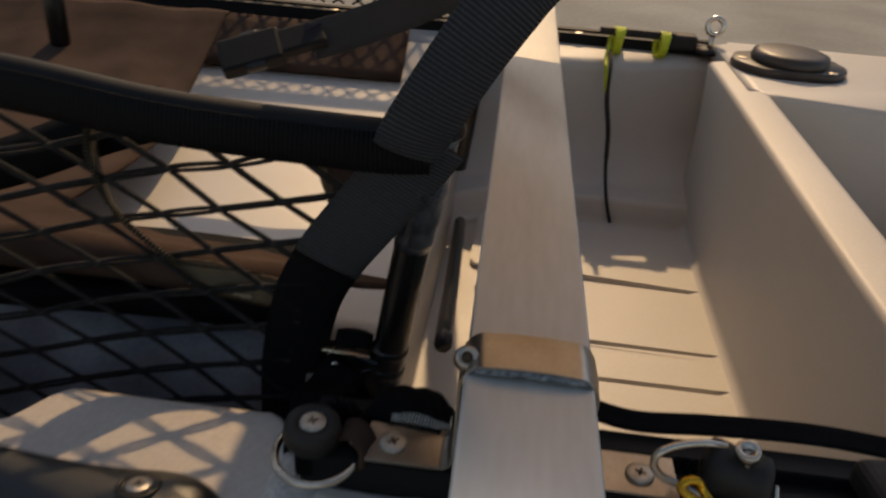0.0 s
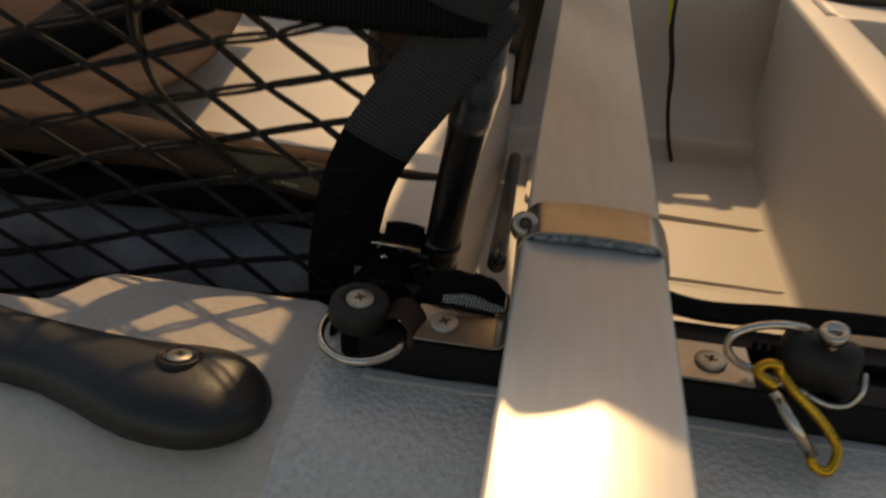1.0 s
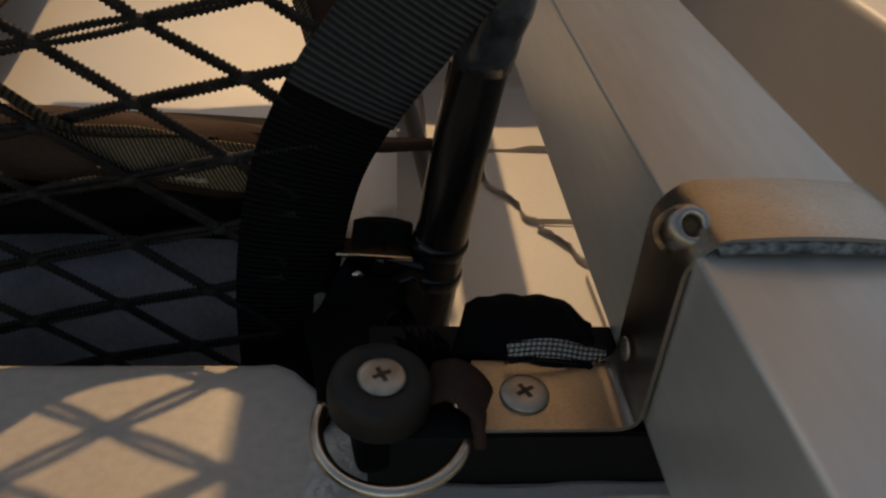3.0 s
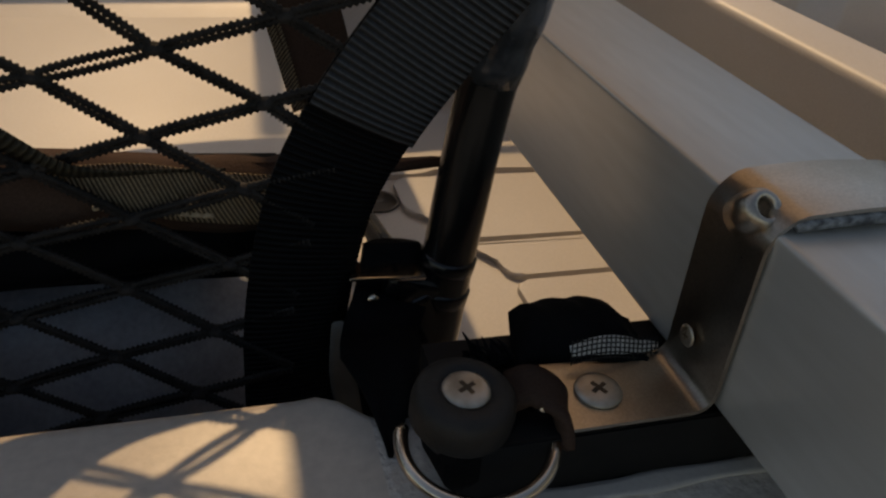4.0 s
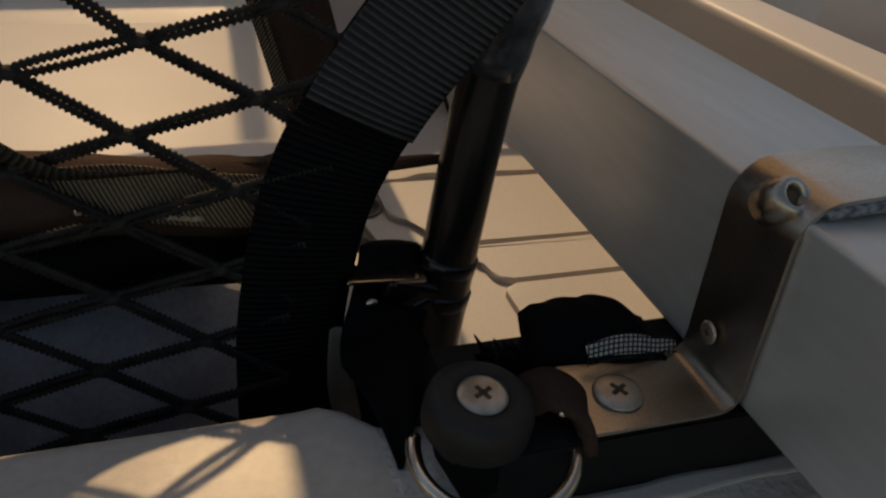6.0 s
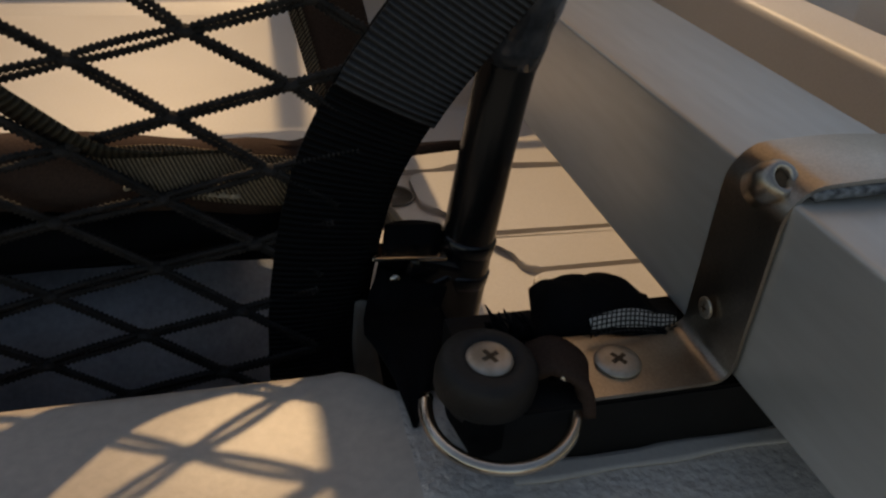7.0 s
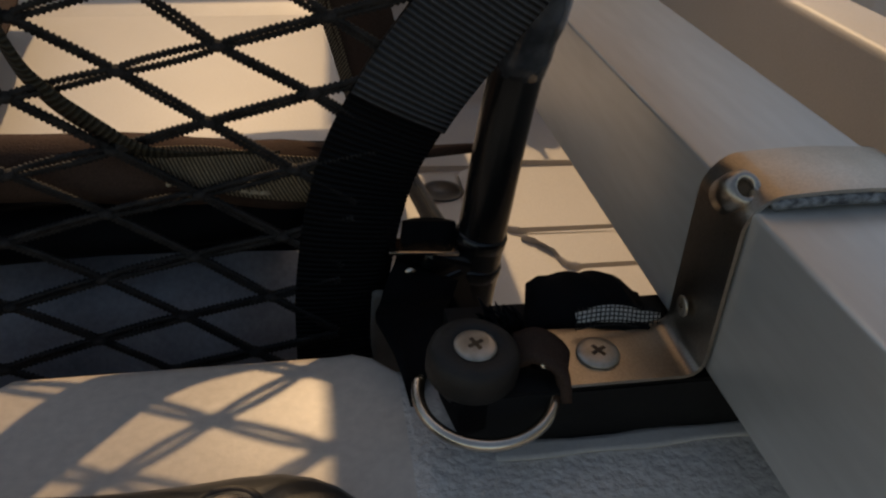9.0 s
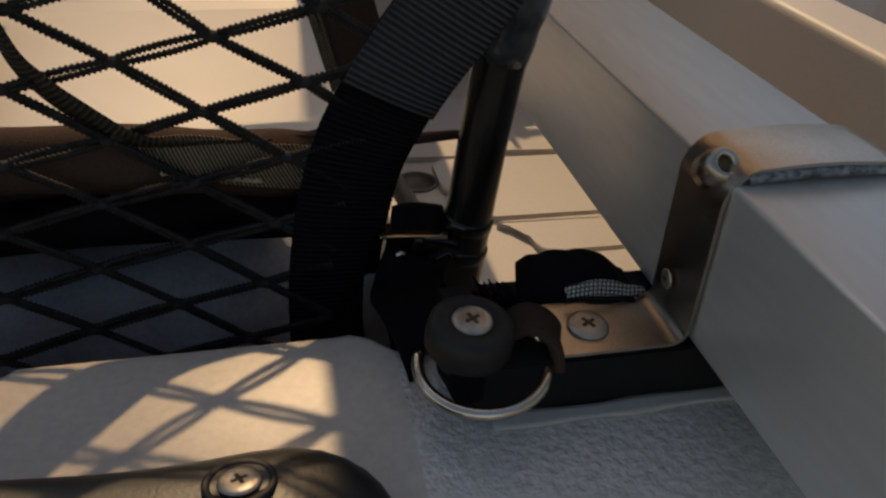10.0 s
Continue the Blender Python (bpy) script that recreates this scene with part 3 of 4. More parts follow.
# carry handle on the side deck
grip = thing("carry_handle", "black moulded rubber carry handle screwed to the side deck", "handle", at=(-0.131, 0.2080, 0.0565))
verts, faces = [], []
xs = [0.0375, 0.0368, 0.0345, 0.031, 0.026, 0.020, 0.012, 0.002, -0.010, -0.022, -0.036, -0.055, -0.080, -0.12, -0.16, -0.20]
S = 22
for x in xs:
    w = 0.0255 * math.sqrt(max(0.02, 1 - ((x - 0.008) / 0.030) ** 2)) if x > 0.008 else 0.0255 - 0.0090 * step01(0.008, -0.060, x)
    h = 0.0165 * math.sqrt(max(0.03, 1 - ((x - 0.008) / 0.0305) ** 2)) if x > 0.008 else 0.0165 - 0.001 * step01(0.0, -0.06, x)
    cy = 0.0046 + 0.010 * step01(-0.005, -0.07, x) + 0.012 * step01(-0.06, -0.2, x)
    for k in range(S):
        a = 2 * math.pi * k / S
        cx, sx = math.cos(a), math.sin(a)
        yy = cy + w * math.copysign(abs(cx) ** 0.8, cx)
        zz = max(0.0, h * math.copysign(abs(sx) ** 0.75, sx))
        if sx < 0:
            zz = -0.001
        verts.append((x, yy, zz + (0.010 * step01(-0.06, -0.14, x) if sx < 0 else 0.008 * step01(-0.06, -0.14, x))))
for i in range(len(xs) - 1):
    for k in range(S):
        faces.append((i * S + k, (i + 1) * S + k, (i + 1) * S + (k + 1) % S, i * S + (k + 1) % S))
faces.append(tuple(range(S)))
part("grip", mesh_of("grip", verts, faces, GRIP), grip)
part("screw_cup", lathe("screw_cup", [(0.0088, -0.004), (0.0090, 0.0002), (0.0082, 0.0007), (0.0072, 0.0002), (0.0068, -0.0006), (0.0002, -0.0008)], RUBBER, 28, pose(0.0, 0.0120, 0.0163, -12, 0, 0)), grip)
screw("grip_screw", (0.0, 0.0121, 0.0163), 0.0054, (0, 0.2, 1), grip, turn=25)

# ---- kayak seat with net sides ----
seat = thing("folding_chair", "black framed kayak chair with brown sling and webbing straps", "chair", at=(-0.25, 0.6, -0.12))
SO = Matrix.Translation((0.25, -0.6, 0.12))


def seat_part(name, me, label="", parent=None):
    me.transform(SO)
    return part(name, me, parent or seat, label)


NY = 0.334
rail_pts = [(-0.030, 0.325, 0.1965), (-0.06, 0.325, 0.1945), (-0.15, 0.325, 0.1975), (-0.226, 0.325, 0.2065), (-0.35, 0.325, 0.216), (-0.60, 0.325, 0.225)]
rail_path = smooth_path(rail_pts, 8)
rail = seat_part("top_rail", tube("top_rail", rail_path, 0.0075, BLACK, 14))
hem = rail_path + np.array((0, -0.0085, -0.0055))
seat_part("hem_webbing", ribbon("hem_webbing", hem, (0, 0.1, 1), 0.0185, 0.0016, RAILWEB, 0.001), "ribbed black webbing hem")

# corner post and its wrapped sleeve
post_pts = smooth_path([(-0.060, 0.338, -0.06), (-0.0510, 0.3385, 0.025), (-0.0450, 0.340, 0.080), (-0.0380, 0.341, 0.132), (-0.0310, 0.331, 0.178), (-0.0290, 0.326, 0.197)], 8)
post = seat_part("corner_post", tube("corner_post", post_pts, 0.0092, GLOSS, 16))
k0 = [i for i, p in enumerate(post_pts) if p[2] > 0.127][0]
sl = post_pts[k0:]
rr = [0.0106 + 0.0006 * math.sin(i * 2.3) for i in range(len(sl))]
rr[0], rr[1] = 0.0096, 0.0102
seat_part("sleeve", tube("sleeve", sl, rr, SHRINK, 16), "crinkled clear-black heat-shrink sleeve", post)
for z, f in ((0.066, 0.0005), (0.055, 0.0004)):
    c = post_pts[int(np.argmin([abs(p[2] - z) for p in post_pts]))]
    part("tape_band", lathe("tape_band", [(0.0090, -0.003), (0.0093 + f, -0.0025), (0.0094 + f, 0.0022), (0.0090, 0.003)], GLOSS, 18, SO @ Matrix.Translation(c) @ pose(0, 0, 0, 3, 8, 0)), post)
seat_part("rail_cap", block("rail_cap", (0.020, 0.016, 0.015), GLOSS, Matrix.Translation((-0.026, 0.323, 0.203)) @ pose(0, 0, 0, 10, -12, 8), 0.005, 4))

# wide webbing sweeping from the frame's foot up to the rail corner
web = smooth_path([(-0.1020, 0.337, -0.06), (-0.1005, 0.336, 0.015), (-0.0985, 0.335, 0.055), (-0.0905, 0.334, 0.096), (-0.0775, 0.331, 0.125), (-0.0610, 0.329, 0.150), (-0.0420, 0.324, 0.178), (-0.0300, 0.318, 0.198)], 10)
tg = np.gradient(web, axis=0)
acr = np.stack([tg[:, 2], 0.12 * np.abs(tg[:, 2]), -tg[:, 0]], 1)
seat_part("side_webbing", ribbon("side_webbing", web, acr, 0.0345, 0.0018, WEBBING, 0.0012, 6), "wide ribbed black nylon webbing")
# lighter copy laid over the upper strap, its lit look put into the colour
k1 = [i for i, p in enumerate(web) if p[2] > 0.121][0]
seat_part("lit_webbing_overlay", ribbon("lit_webbing_overlay", web[k1:] + np.array((0, -0.0024, 0)), acr[k1:], 0.0347, 0.0016, GREYWEB, 0.0012, 6), "lighter overlay giving the upper black webbing its lit tone")
up = smooth_path([(-0.040, 0.314, 0.192), (-0.0330, 0.310, 0.208), (-0.0160, 0.312, 0.238), (0.000, 0.318, 0.262), (0.010, 0.326, 0.276), (0.016, 0.345, 0.300)], 10)
tg = np.gradient(up, axis=0)
acr = np.stack([tg[:, 2], 0.3 * np.abs(tg[:, 2]), -tg[:, 0]], 1)
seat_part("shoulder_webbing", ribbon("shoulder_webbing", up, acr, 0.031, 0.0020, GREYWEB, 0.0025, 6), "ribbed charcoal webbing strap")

# bungee net: doubled cords on a slanted lattice, knotted where they cross
A, B, K = np.array((0.0323, 0.0088)), np.array((0.0258, -0.0170)), np.array((-0.164, 0.136))


def rail_z(x):
    return float(np.interp(-x, [-p[0] for p in rail_path], [p[2] for p in rail_path])) - 0.008


def inside(p):
    if p[0] < -0.50 or p[1] < -0.03 or p[1] > rail_z(p[0]) + 0.004:
        return False
    wx = float(np.interp(p[1], web[:, 2], web[:, 0]))
    return p[0] < wx - 0.004


def cord(name, p0, p1, bow):
    """One braided cord from knot to knot, beaded by its braid."""
    p0, p1 = np.array(p0), np.array(p1)
    d = p1 - p0
    nrm = np.array((-d[1], d[0])) / np.linalg.norm(d)
    n = 38
    out, r = [], []
    for i in range(n + 1):
        t = i / n
        off = bow * math.sin(math.pi * t) ** 0.35
        q = p0 + d * t + nrm * off
        out.append((q[0], NY - 0.0006 * math.sin(math.pi * t) * (1 if bow > 0 else -1) + wave(q), q[1]))
        r.append(0.00104 + (0.00040 if i % 2 else -0.00030))
    return out, r


def wave(q):
    return 0.003 * math.sin(q[0] * 31 + 1.0) + 0.004 * math.sin(q[1] * 22) - 0.002


def join(name, pieces, mat):
    """Several cord runs of one length of cord as one mesh."""
    verts, faces = [], []
    for me in pieces:
        b = len(verts)
        verts += [tuple(v.co) for v in me.vertices]
        faces += [tuple(b + i for i in p.vertices) for p in me.polygons]
        bpy.data.meshes.remove(me)
    return mesh_of(name, verts, faces, mat)


net = thing("bungee_net", "black doubled bungee cord net with knotted diamonds on the seat", "net", at=(-0.25, 0.334, 0.05))
NO = Matrix.Translation((0.25, -0.334, -0.05))
rng = random.Random(4)
knots = {}
for i in range(-16, 14):
    for j in range(-14, 16):
        knots[i, j] = K + A * i + B * j + np.array((rng.uniform(-1, 1), rng.uniform(-1, 1))) * 0.0014


def run(cells, di, dj):
    pieces = []
    for c in cells:
        e = (c[0] + di, c[1] + dj)
        if c not in knots or e not in knots:
            continue
        p0, p1 = knots[c], knots[e]
        if not (inside(p0) or inside(p1)):
            continue
        if not inside(p1):
            for s in np.linspace(1, 0, 12):
                if inside(p0 + (p1 - p0) * s):
                    break
            p1 = p0 + (p1 - p0) * min(1, s + 0.15)
        elif not inside(p0):
            for s in np.linspace(0, 1, 12):
                if inside(p0 + (p1 - p0) * s):
                    break
            p0 = p0 + (p1 - p0) * max(0, s - 0.15)
        gap = rng.choice((0.0011, 0.0014, 0.0017)) if di else rng.choice((0.0009, 0.0010, 0.0012))
        for bow in (gap, -gap):
            pth, r = cord("cord", p0, p1, bow)
            pieces.append(tube("cord", pth, r, CORD, 6, cap=False))
    return pieces


for j in range(-14, 16):
    pcs = run([(i, j) for i in range(-16, 13)], 1, 0)
    if pcs:
        me = join("net_cord", pcs, CORD)
        me.transform(NO)
        part("net_cord", me, net)
for i in range(-16, 14):
    pcs = run([(i, j) for j in range(-14, 15)], 0, 1)
    if pcs:
        me = join("net_cord", pcs, CORD)
        me.transform(NO)
        part("net_cord", me, net)
KN = lathe("knot", [(0.0003, -0.0024), (0.0016, -0.0019), (0.0022, -0.0006), (0.0022, 0.0006), (0.0016, 0.0019), (0.0003, 0.0024)], CORD, 8)
KN.transform(pose(0, 0, 0, 90, 0, 0))
for c, p in knots.items():
    if inside(p):
        ob = part("knot", KN, net)
        ob.location = (p[0] + 0.25, NY + wave(p) - 0.334, p[1] - 0.05)
        ob.rotation_euler = (0, rng.uniform(-0.4, 0.4), 0)
        ob.scale = (1.25, 1.0, 0.9)

# dark grey bulge added under the seat, standing in for hull in shade
bag = thing("hull_shade_bulge", "crumpled slate-grey bulge standing in for shaded hull under the seat", "bag", at=(-0.4, 0.42, FLOOR))
verts, faces = [], []
NXB, NZB = 60, 16
for i in range(NXB):
    x = -0.36 + 0.70 * i / (NXB - 1)
    for k in range(NZB):
        a = math.pi * k / (NZB - 1)
        bulge = 0.5 + 0.5 * noise.noise(Vector((x * 14, a * 2.2, 3.0))) + 0.25 * noise.noise(Vector((x * 45, a * 6, 9.0)))
        end = min(1.0, 6.0 * min(i, NXB - 1 - i) / NXB + 0.25)
        verts.append((x, -0.058 * math.cos(a) * end * (0.82 + 0.2 * bulge) + 0.01, -0.006 + (0.150 + 0.022 * bulge) * math.sin(a) ** 0.7 * (0.6 + 0.4 * end)))
for i in range(NXB - 1):
    for k in range(NZB - 1):
        faces.append((i * NZB + k, (i + 1) * NZB + k, (i + 1) * NZB + k + 1, i * NZB + k + 1))
part("hull_shade_body", mesh_of("hull_shade_body", verts, faces, NAVY), bag)

# brown sling: front roll, hollow end, back band
def sling_z(x, y):
    s = (y - 0.36) / 0.55
    return 0.098 - 0.050 * math.sin(math.pi * min(1, max(0, s))) ** 0.7 + 0.002 * math.sin(x * 60 + y * 25)


def sling_edge(y):
    """The x where the sling ends: cut out deep in its middle."""
    return -0.045 - 0.258 * step01(0.366, 0.470, y) - 0.035 * step01(0.56, 0.9, y)


verts, faces = [], []
ys = [0.356 + 0.0142 * i for i in range(41)]
NX = 26
for y in ys:
    e = sling_edge(y)
    for k in range(NX):
        x = -0.75 + (e + 0.75) * (k / (NX - 1)) ** 0.75
        verts.append((x, y, sling_z(x, y)))
for i in range(len(ys) - 1):
    for k in range(NX - 1):
        faces.append((i * NX + k, i * NX + k + 1, (i + 1) * NX + k + 1, (i + 1) * NX + k))
ob = seat_part("sling", mesh_of("sling", verts, faces, BROWN), "brown woven sling fabric with a hollowed end")
ob.modifiers.new("cloth", "SOLIDIFY").thickness = 0.003
roll = smooth_path([(-0.75, 0.362, 0.094), (-0.35, 0.360, 0.093), (-0.20, 0.358, 0.0935), (-0.12, 0.358, 0.0875), (-0.092, 0.360, 0.086)], 8)
seat_part("front_roll", tube("front_roll", roll, [0.0125 + 0.0006 * math.sin(i * 1.1) for i in range(len(roll))], BROWN, 14))
band = smooth_path([(-0.168, 0.3435, 0.1055), (-0.15, 0.3415, 0.101), (-0.125, 0.3425, 0.0950), (-0.10, 0.3435, 0.0915), (-0.092, 0.345, 0.0905)], 8)
seat_part("mesh_band", ribbon("mesh_band", band, (0, 0.25, 1), [0.005 + 0.011 * step01(0, 12, i) for i in range(len(band))], 0.0014, TANMESH), "tan mesh band stitched to the roll")
for i in range(9):
    x = -0.156 + 0.0034 * i + (0.003 if i > 4 else 0)
    z = float(np.interp(x, [-0.168, -0.15, -0.125, -0.10], [0.097, 0.0925, 0.0890, 0.0865]))
    seat_part("stitch", tube("stitch", [(x, 0.3410, z), (x + 0.0016, 0.3404, z + 0.0006), (x + 0.0030, 0.3410, z - 0.0002)], 0.0009, THREAD, 6), "pale tan thread stitch")
under = smooth_path([(-0.75, 0.366, 0.060), (-0.35, 0.366, 0.058), (-0.2, 0.364, 0.064), (-0.13, 0.362, 0.070), (-0.092, 0.362, 0.073)], 8)
seat_part("lower_rail", tube("lower_rail", under, 0.0105, FABRIC, 12), "black cloth-wrapped lower rail")
# black sheet hidden behind the roll, added to block sun from the space below
tray = [(-0.75 + 0.0655 * i, 0.418, 0.050 + 0.002 * math.sin(i * 1.7)) for i in range(11)]
seat_part("sun_block_sheet", ribbon("sun_block_sheet", tray, (0, 1, -0.04), 0.110, 0.002, FABRIC, 0.0, 4), "hidden black sheet added to keep sun off the bulge below")
flapc = smooth_path([(-0.085, 0.410, 0.163), (-0.086, 0.411, 0.152), (-0.087, 0.412, 0.138), (-0.082, 0.414, 0.118), (-0.076, 0.412, 0.095)], 8)
seat_part("hanging_flap", ribbon("hanging_flap", flapc, (1, 0.3, 0.1), 0.026, 0.003, BROWN, 0.004), "brown cloth flap")
seat_part("flap_edging", ribbon("flap_edging", flapc + np.array((-0.0135, -0.004, 0)), (1, 0.3, 0.1), 0.005, 0.003, TANMESH, 0.001), "tan edging")
# loose strap hanging behind the net
loose = smooth_path([(-0.1958, 0.339, 0.1850), (-0.1977, 0.339, 0.1605), (-0.1930, 0.339, 0.1390), (-0.1855, 0.339, 0.1270), (-0.1762, 0.339, 0.1180), (-0.1632, 0.339, 0.1085), (-0.1500, 0.340, 0.1055), (-0.1350, 0.341, 0.1050), (-0.1180, 0.342, 0.1040)], 8)
seat_part("loose_strap", ribbon("loose_strap", loose, (-0.25, 0.78, -0.57), [0.024 - 0.021 * step01(26, 60, i) for i in range(len(loose))], [0.0030 - 0.0020 * step01(34, 52, i) for i in range(len(loose))], OLIVEWEB), "olive-black strap seen on its edge")
cross = smooth_path([(-0.165, 0.352, 0.184), (-0.20, 0.356, 0.170), (-0.262, 0.360, 0.142), (-0.33, 0.365, 0.12), (-0.42, 0.37, 0.10)], 6)
seat_part("cross_strap", ribbon("cross_strap", cross, (0.2, 0.35, 1), 0.026, 0.004, FABRIC, 0.003), "bunched black cloth strap")
# foot hardware between webbing and post
seat_part("hook_plate", block("hook_plate", (0.026, 0.010, 0.0016), CHROME, pose(-0.069, 0.336, 0.0665, 0, 4, 0), 0.0005), "small bright steel plate")
seat_part("hinge", block("hinge", (0.022, 0.012, 0.016), GLOSS, pose(-0.060, 0.337, 0.057, 0, 18, 0), 0.003, 3))
seat_part("hinge_arm", block("hinge_arm", (0.010, 0.010, 0.034), GLOSS, pose(-0.052, 0.335, 0.043, 0, -24, 0), 0.003, 3))
seat_part("rivet", lathe("rivet", [(0.0022, 0), (0.0020, 0.0008), (0.0004, 0.0012)], CHROME, 12, Matrix.Translation((-0.0745, 0.329, 0.0605)) @ pose(0, 0, 0, 90, 0, 0)))
fold = smooth_path([(-0.066, 0.341, 0.074), (-0.068, 0.336, 0.050), (-0.069, 0.334, 0.020), (-0.070, 0.336, -0.02), (-0.070, 0.338, -0.06)], 6)
seat_part("cloth_fold", ribbon("cloth_fold", fold, (1, 0.15, 0), [0.020 + 0.010 * step01(0, 10, i) for i in range(len(fold))], 0.006, FABRIC, 0.003), "loose black nylon cloth")
tail = smooth_path([(-0.068, 0.330, 0.060), (-0.074, 0.318, 0.056), (-0.0775, 0.300, 0.0635), (-0.0790, 0.280, 0.0645), (-0.0822, 0.2605, 0.0622)], 8)
seat_part("strap_tail", ribbon("strap_tail", tail, (1, 0.1, 0), [0.024 - 0.0225 * max(0.0, (i - 17) / 15) for i in range(len(tail))], 0.003, FABRIC, 0.002), "black nylon strap end")
# narrow strip for the hull's inner wall, its shade painted in grey
wall_strip = smooth_path([(-0.0865, 0.324, 0.056), (-0.0855, 0.323, 0.036), (-0.0830, 0.322, 0.020), (-0.0790, 0.321, 0.004)], 6)
seat_part("hull_wall_strip", ribbon("hull_wall_strip", wall_strip, (1, 0.1, 0.1), [0.0045 + 0.0045 * math.sin(math.pi * i / (len(wall_strip) - 1)) for i in range(len(wall_strip))], 0.0015, HULLSHADE, 0.001), "strip of hull wall beside the webbing, greyed for its shade")

# thin cloth, unseen, added to shade bar and deck; the shoulder strap holds it
BX = smooth_path([(-0.106, 0.0, 0.286), (-0.05, 0.0, 0.297), (0.02, 0.0, 0.311), (0.10, 0.0, 0.328), (0.22, 0.0, 0.350)], 6)
verts, faces = [], []
NB = 19
for p in BX:
    for k in range(NB):
        t = k / (NB - 1)
        verts.append((p[0], 0.356 + 0.54 * t + (0.004 * math.sin(p[0] * 90) if k == 0 else 0), p[2] - 0.004 * math.sin(math.pi * t)))
for i in range(len(BX) - 1):
    for k in range(NB - 1):
        faces.append((i * NB + k, (i + 1) * NB + k, (i + 1) * NB + k + 1, i * NB + k + 1))
seat_part("bar_shade_cloth", mesh_of("bar_shade_cloth", verts, faces, TAN), "thin tan cloth, unseen, added over the bar to shade it and the deck")

# far side of the seat
# tall strap out of view, added to cast the stripe of shade on the platform
fw = smooth_path([(-0.074, 1.062, 0.050), (-0.076, 1.062, 0.15), (-0.080, 1.060, 0.27), (-0.087, 1.055, 0.42)], 10)
seat_part("shade_stripe_webbing", ribbon("shade_stripe_webbing", fw, (1, 0.1, 0), [0.027 - 0.007 * i / len(fw) for i in range(len(fw))], 0.0018, WEBBING, 0.0012, 6), "upright ribbed black webbing, unseen, added to cast a stripe of shade")
fp = post_pts + np.array((0.006, 0.565, 0))
seat_part("far_post", tube("far_post", fp[: len(fp) - 6], 0.0160, GLOSS, 14), "black far corner post")
cross_tube = smooth_path([(-0.0272, 0.500, -0.042), (-0.0300, 0.590, -0.061), (-0.0345, 0.735, -0.092), (-0.0385, 0.866, -0.119)], 6)
seat_part("cross_tube", tube("cross_tube", cross_tube, 0.0072, GLOSS, 14), "black cross tube of the chair frame")
far_rail = smooth_path([(-0.60, 1.11, 0.20), (-0.35, 1.11, 0.195), (-0.10, 1.11, 0.19), (-0.03, 1.11, 0.185)], 6)
seat_part("far_rail", tube("far_rail", far_rail, 0.008, GLOSS, 12))
seat_part("back_post", tube("back_post", [(-0.50, 0.83, -0.12), (-0.50, 0.825, 0.30)], 0.011, GLOSS, 14))
panel = smooth_path([(-0.75, 0.996, 0.046), (-0.45, 0.996, 0.046), (-0.25, 0.997, 0.0455), (-0.135, 1.000, 0.046)], 8)
seat_part("far_panel", ribbon("far_panel", panel, (0, 0.89, 0.45), 0.098, 0.008, BROWN, 0.003, 6), "brown padded panel against the far side")
bk = Matrix.Translation((-0.238, 0.70, 0.116)) @ pose(0, 0, 0, 35, -16, 18)
seat_part("buckle", block("buckle", (0.058, 0.036, 0.016), BLACK, bk, 0.003, 3), "black side-release buckle")
seat_part("release_wing", block("release_wing", (0.020, 0.044, 0.010), GRIP, bk @ pose(0.002, 0, 0.002), 0.004, 3), "moulded squeeze tabs of the buckle")
seat_part("buckle_tongue", block("buckle_tongue", (0.050, 0.028, 0.012), BLACK, bk @ pose(0.046, 0, 0.001), 0.003, 3))
bs = smooth_path([(-0.185, 0.712, 0.129), (-0.13, 0.74, 0.146), (-0.06, 0.77, 0.176), (0.02, 0.80, 0.22), (0.08, 0.83, 0.26)], 8)
seat_part("belt", ribbon("belt", bs, (-0.3, 0.35, 0.85), 0.036, 0.002, GREYWEB), "black webbing belt")

far_net = thing("bungee_net", "black bungee cord net on the seat's far side", "net", at=(-0.25, 1.11, 0.05))
FO = Matrix.Translation((0.25, -1.11, -0.05))
for s in (1, -1):
    for i in range(-4, 26):
        x0 = -0.62 + i * 0.028
        pts = []
        for k in range(9):
            z = 0.08 + 0.11 * k / 8
            x = x0 + s * 0.17 * k / 8 + (0.0 if s > 0 else 0.1)
            if -0.6 < x < -0.03:
                pts.append((x, 1.11, z))
        if len(pts) > 1:
            me = tube("net_cord", pts, 0.0017, CORD, 6)
            me.transform(FO)
            part("net_cord", me, far_net)

# black mesh pocket flap lying over the track beside the bar
flap = thing("mesh_flap", "black nylon flap with an open mesh patch lying on the track", "fabric flap", at=(-0.02, 0.285, 0.0785))
verts, faces = [], []
NU, NV = 21, 13
for i in range(NU):
    q = i / (NU - 1)
    crest = 0.0060 * step01(0.0, 0.12, q) + 0.0022 * math.sin(math.pi * min(1.0, q * 1.25)) - 0.0085 * step01(0.72, 1.0, q)
    for k in range(NV):
        t = k / (NV - 1)
        x = -0.0490 + 0.0010 * t * 6 * (1 - q) + (0.0425 - 0.001 * t) * q
        y0, y1 = 0.2640 + 0.0035 * math.cos(2.6 * q), 0.2900 - 0.006 * step01(0.75, 1.0, q)
        y = y0 + (y1 - y0) * t
        z = 0.0802 + crest * math.sin(math.pi * min(1.0, 0.02 + 0.86 * t)) ** 0.8 + 0.0005 * math.sin(23 * q + 7 * t)
        verts.append((x + 0.02, y - 0.285, z - 0.0785))
for i in range(NU - 1):
    for k in range(NV - 1):
        faces.append((i * NV + k, (i + 1) * NV + k, (i + 1) * NV + k + 1, i * NV + k + 1))
ob = part("flap", mesh_of("flap", verts, faces, FABRIC), flap)
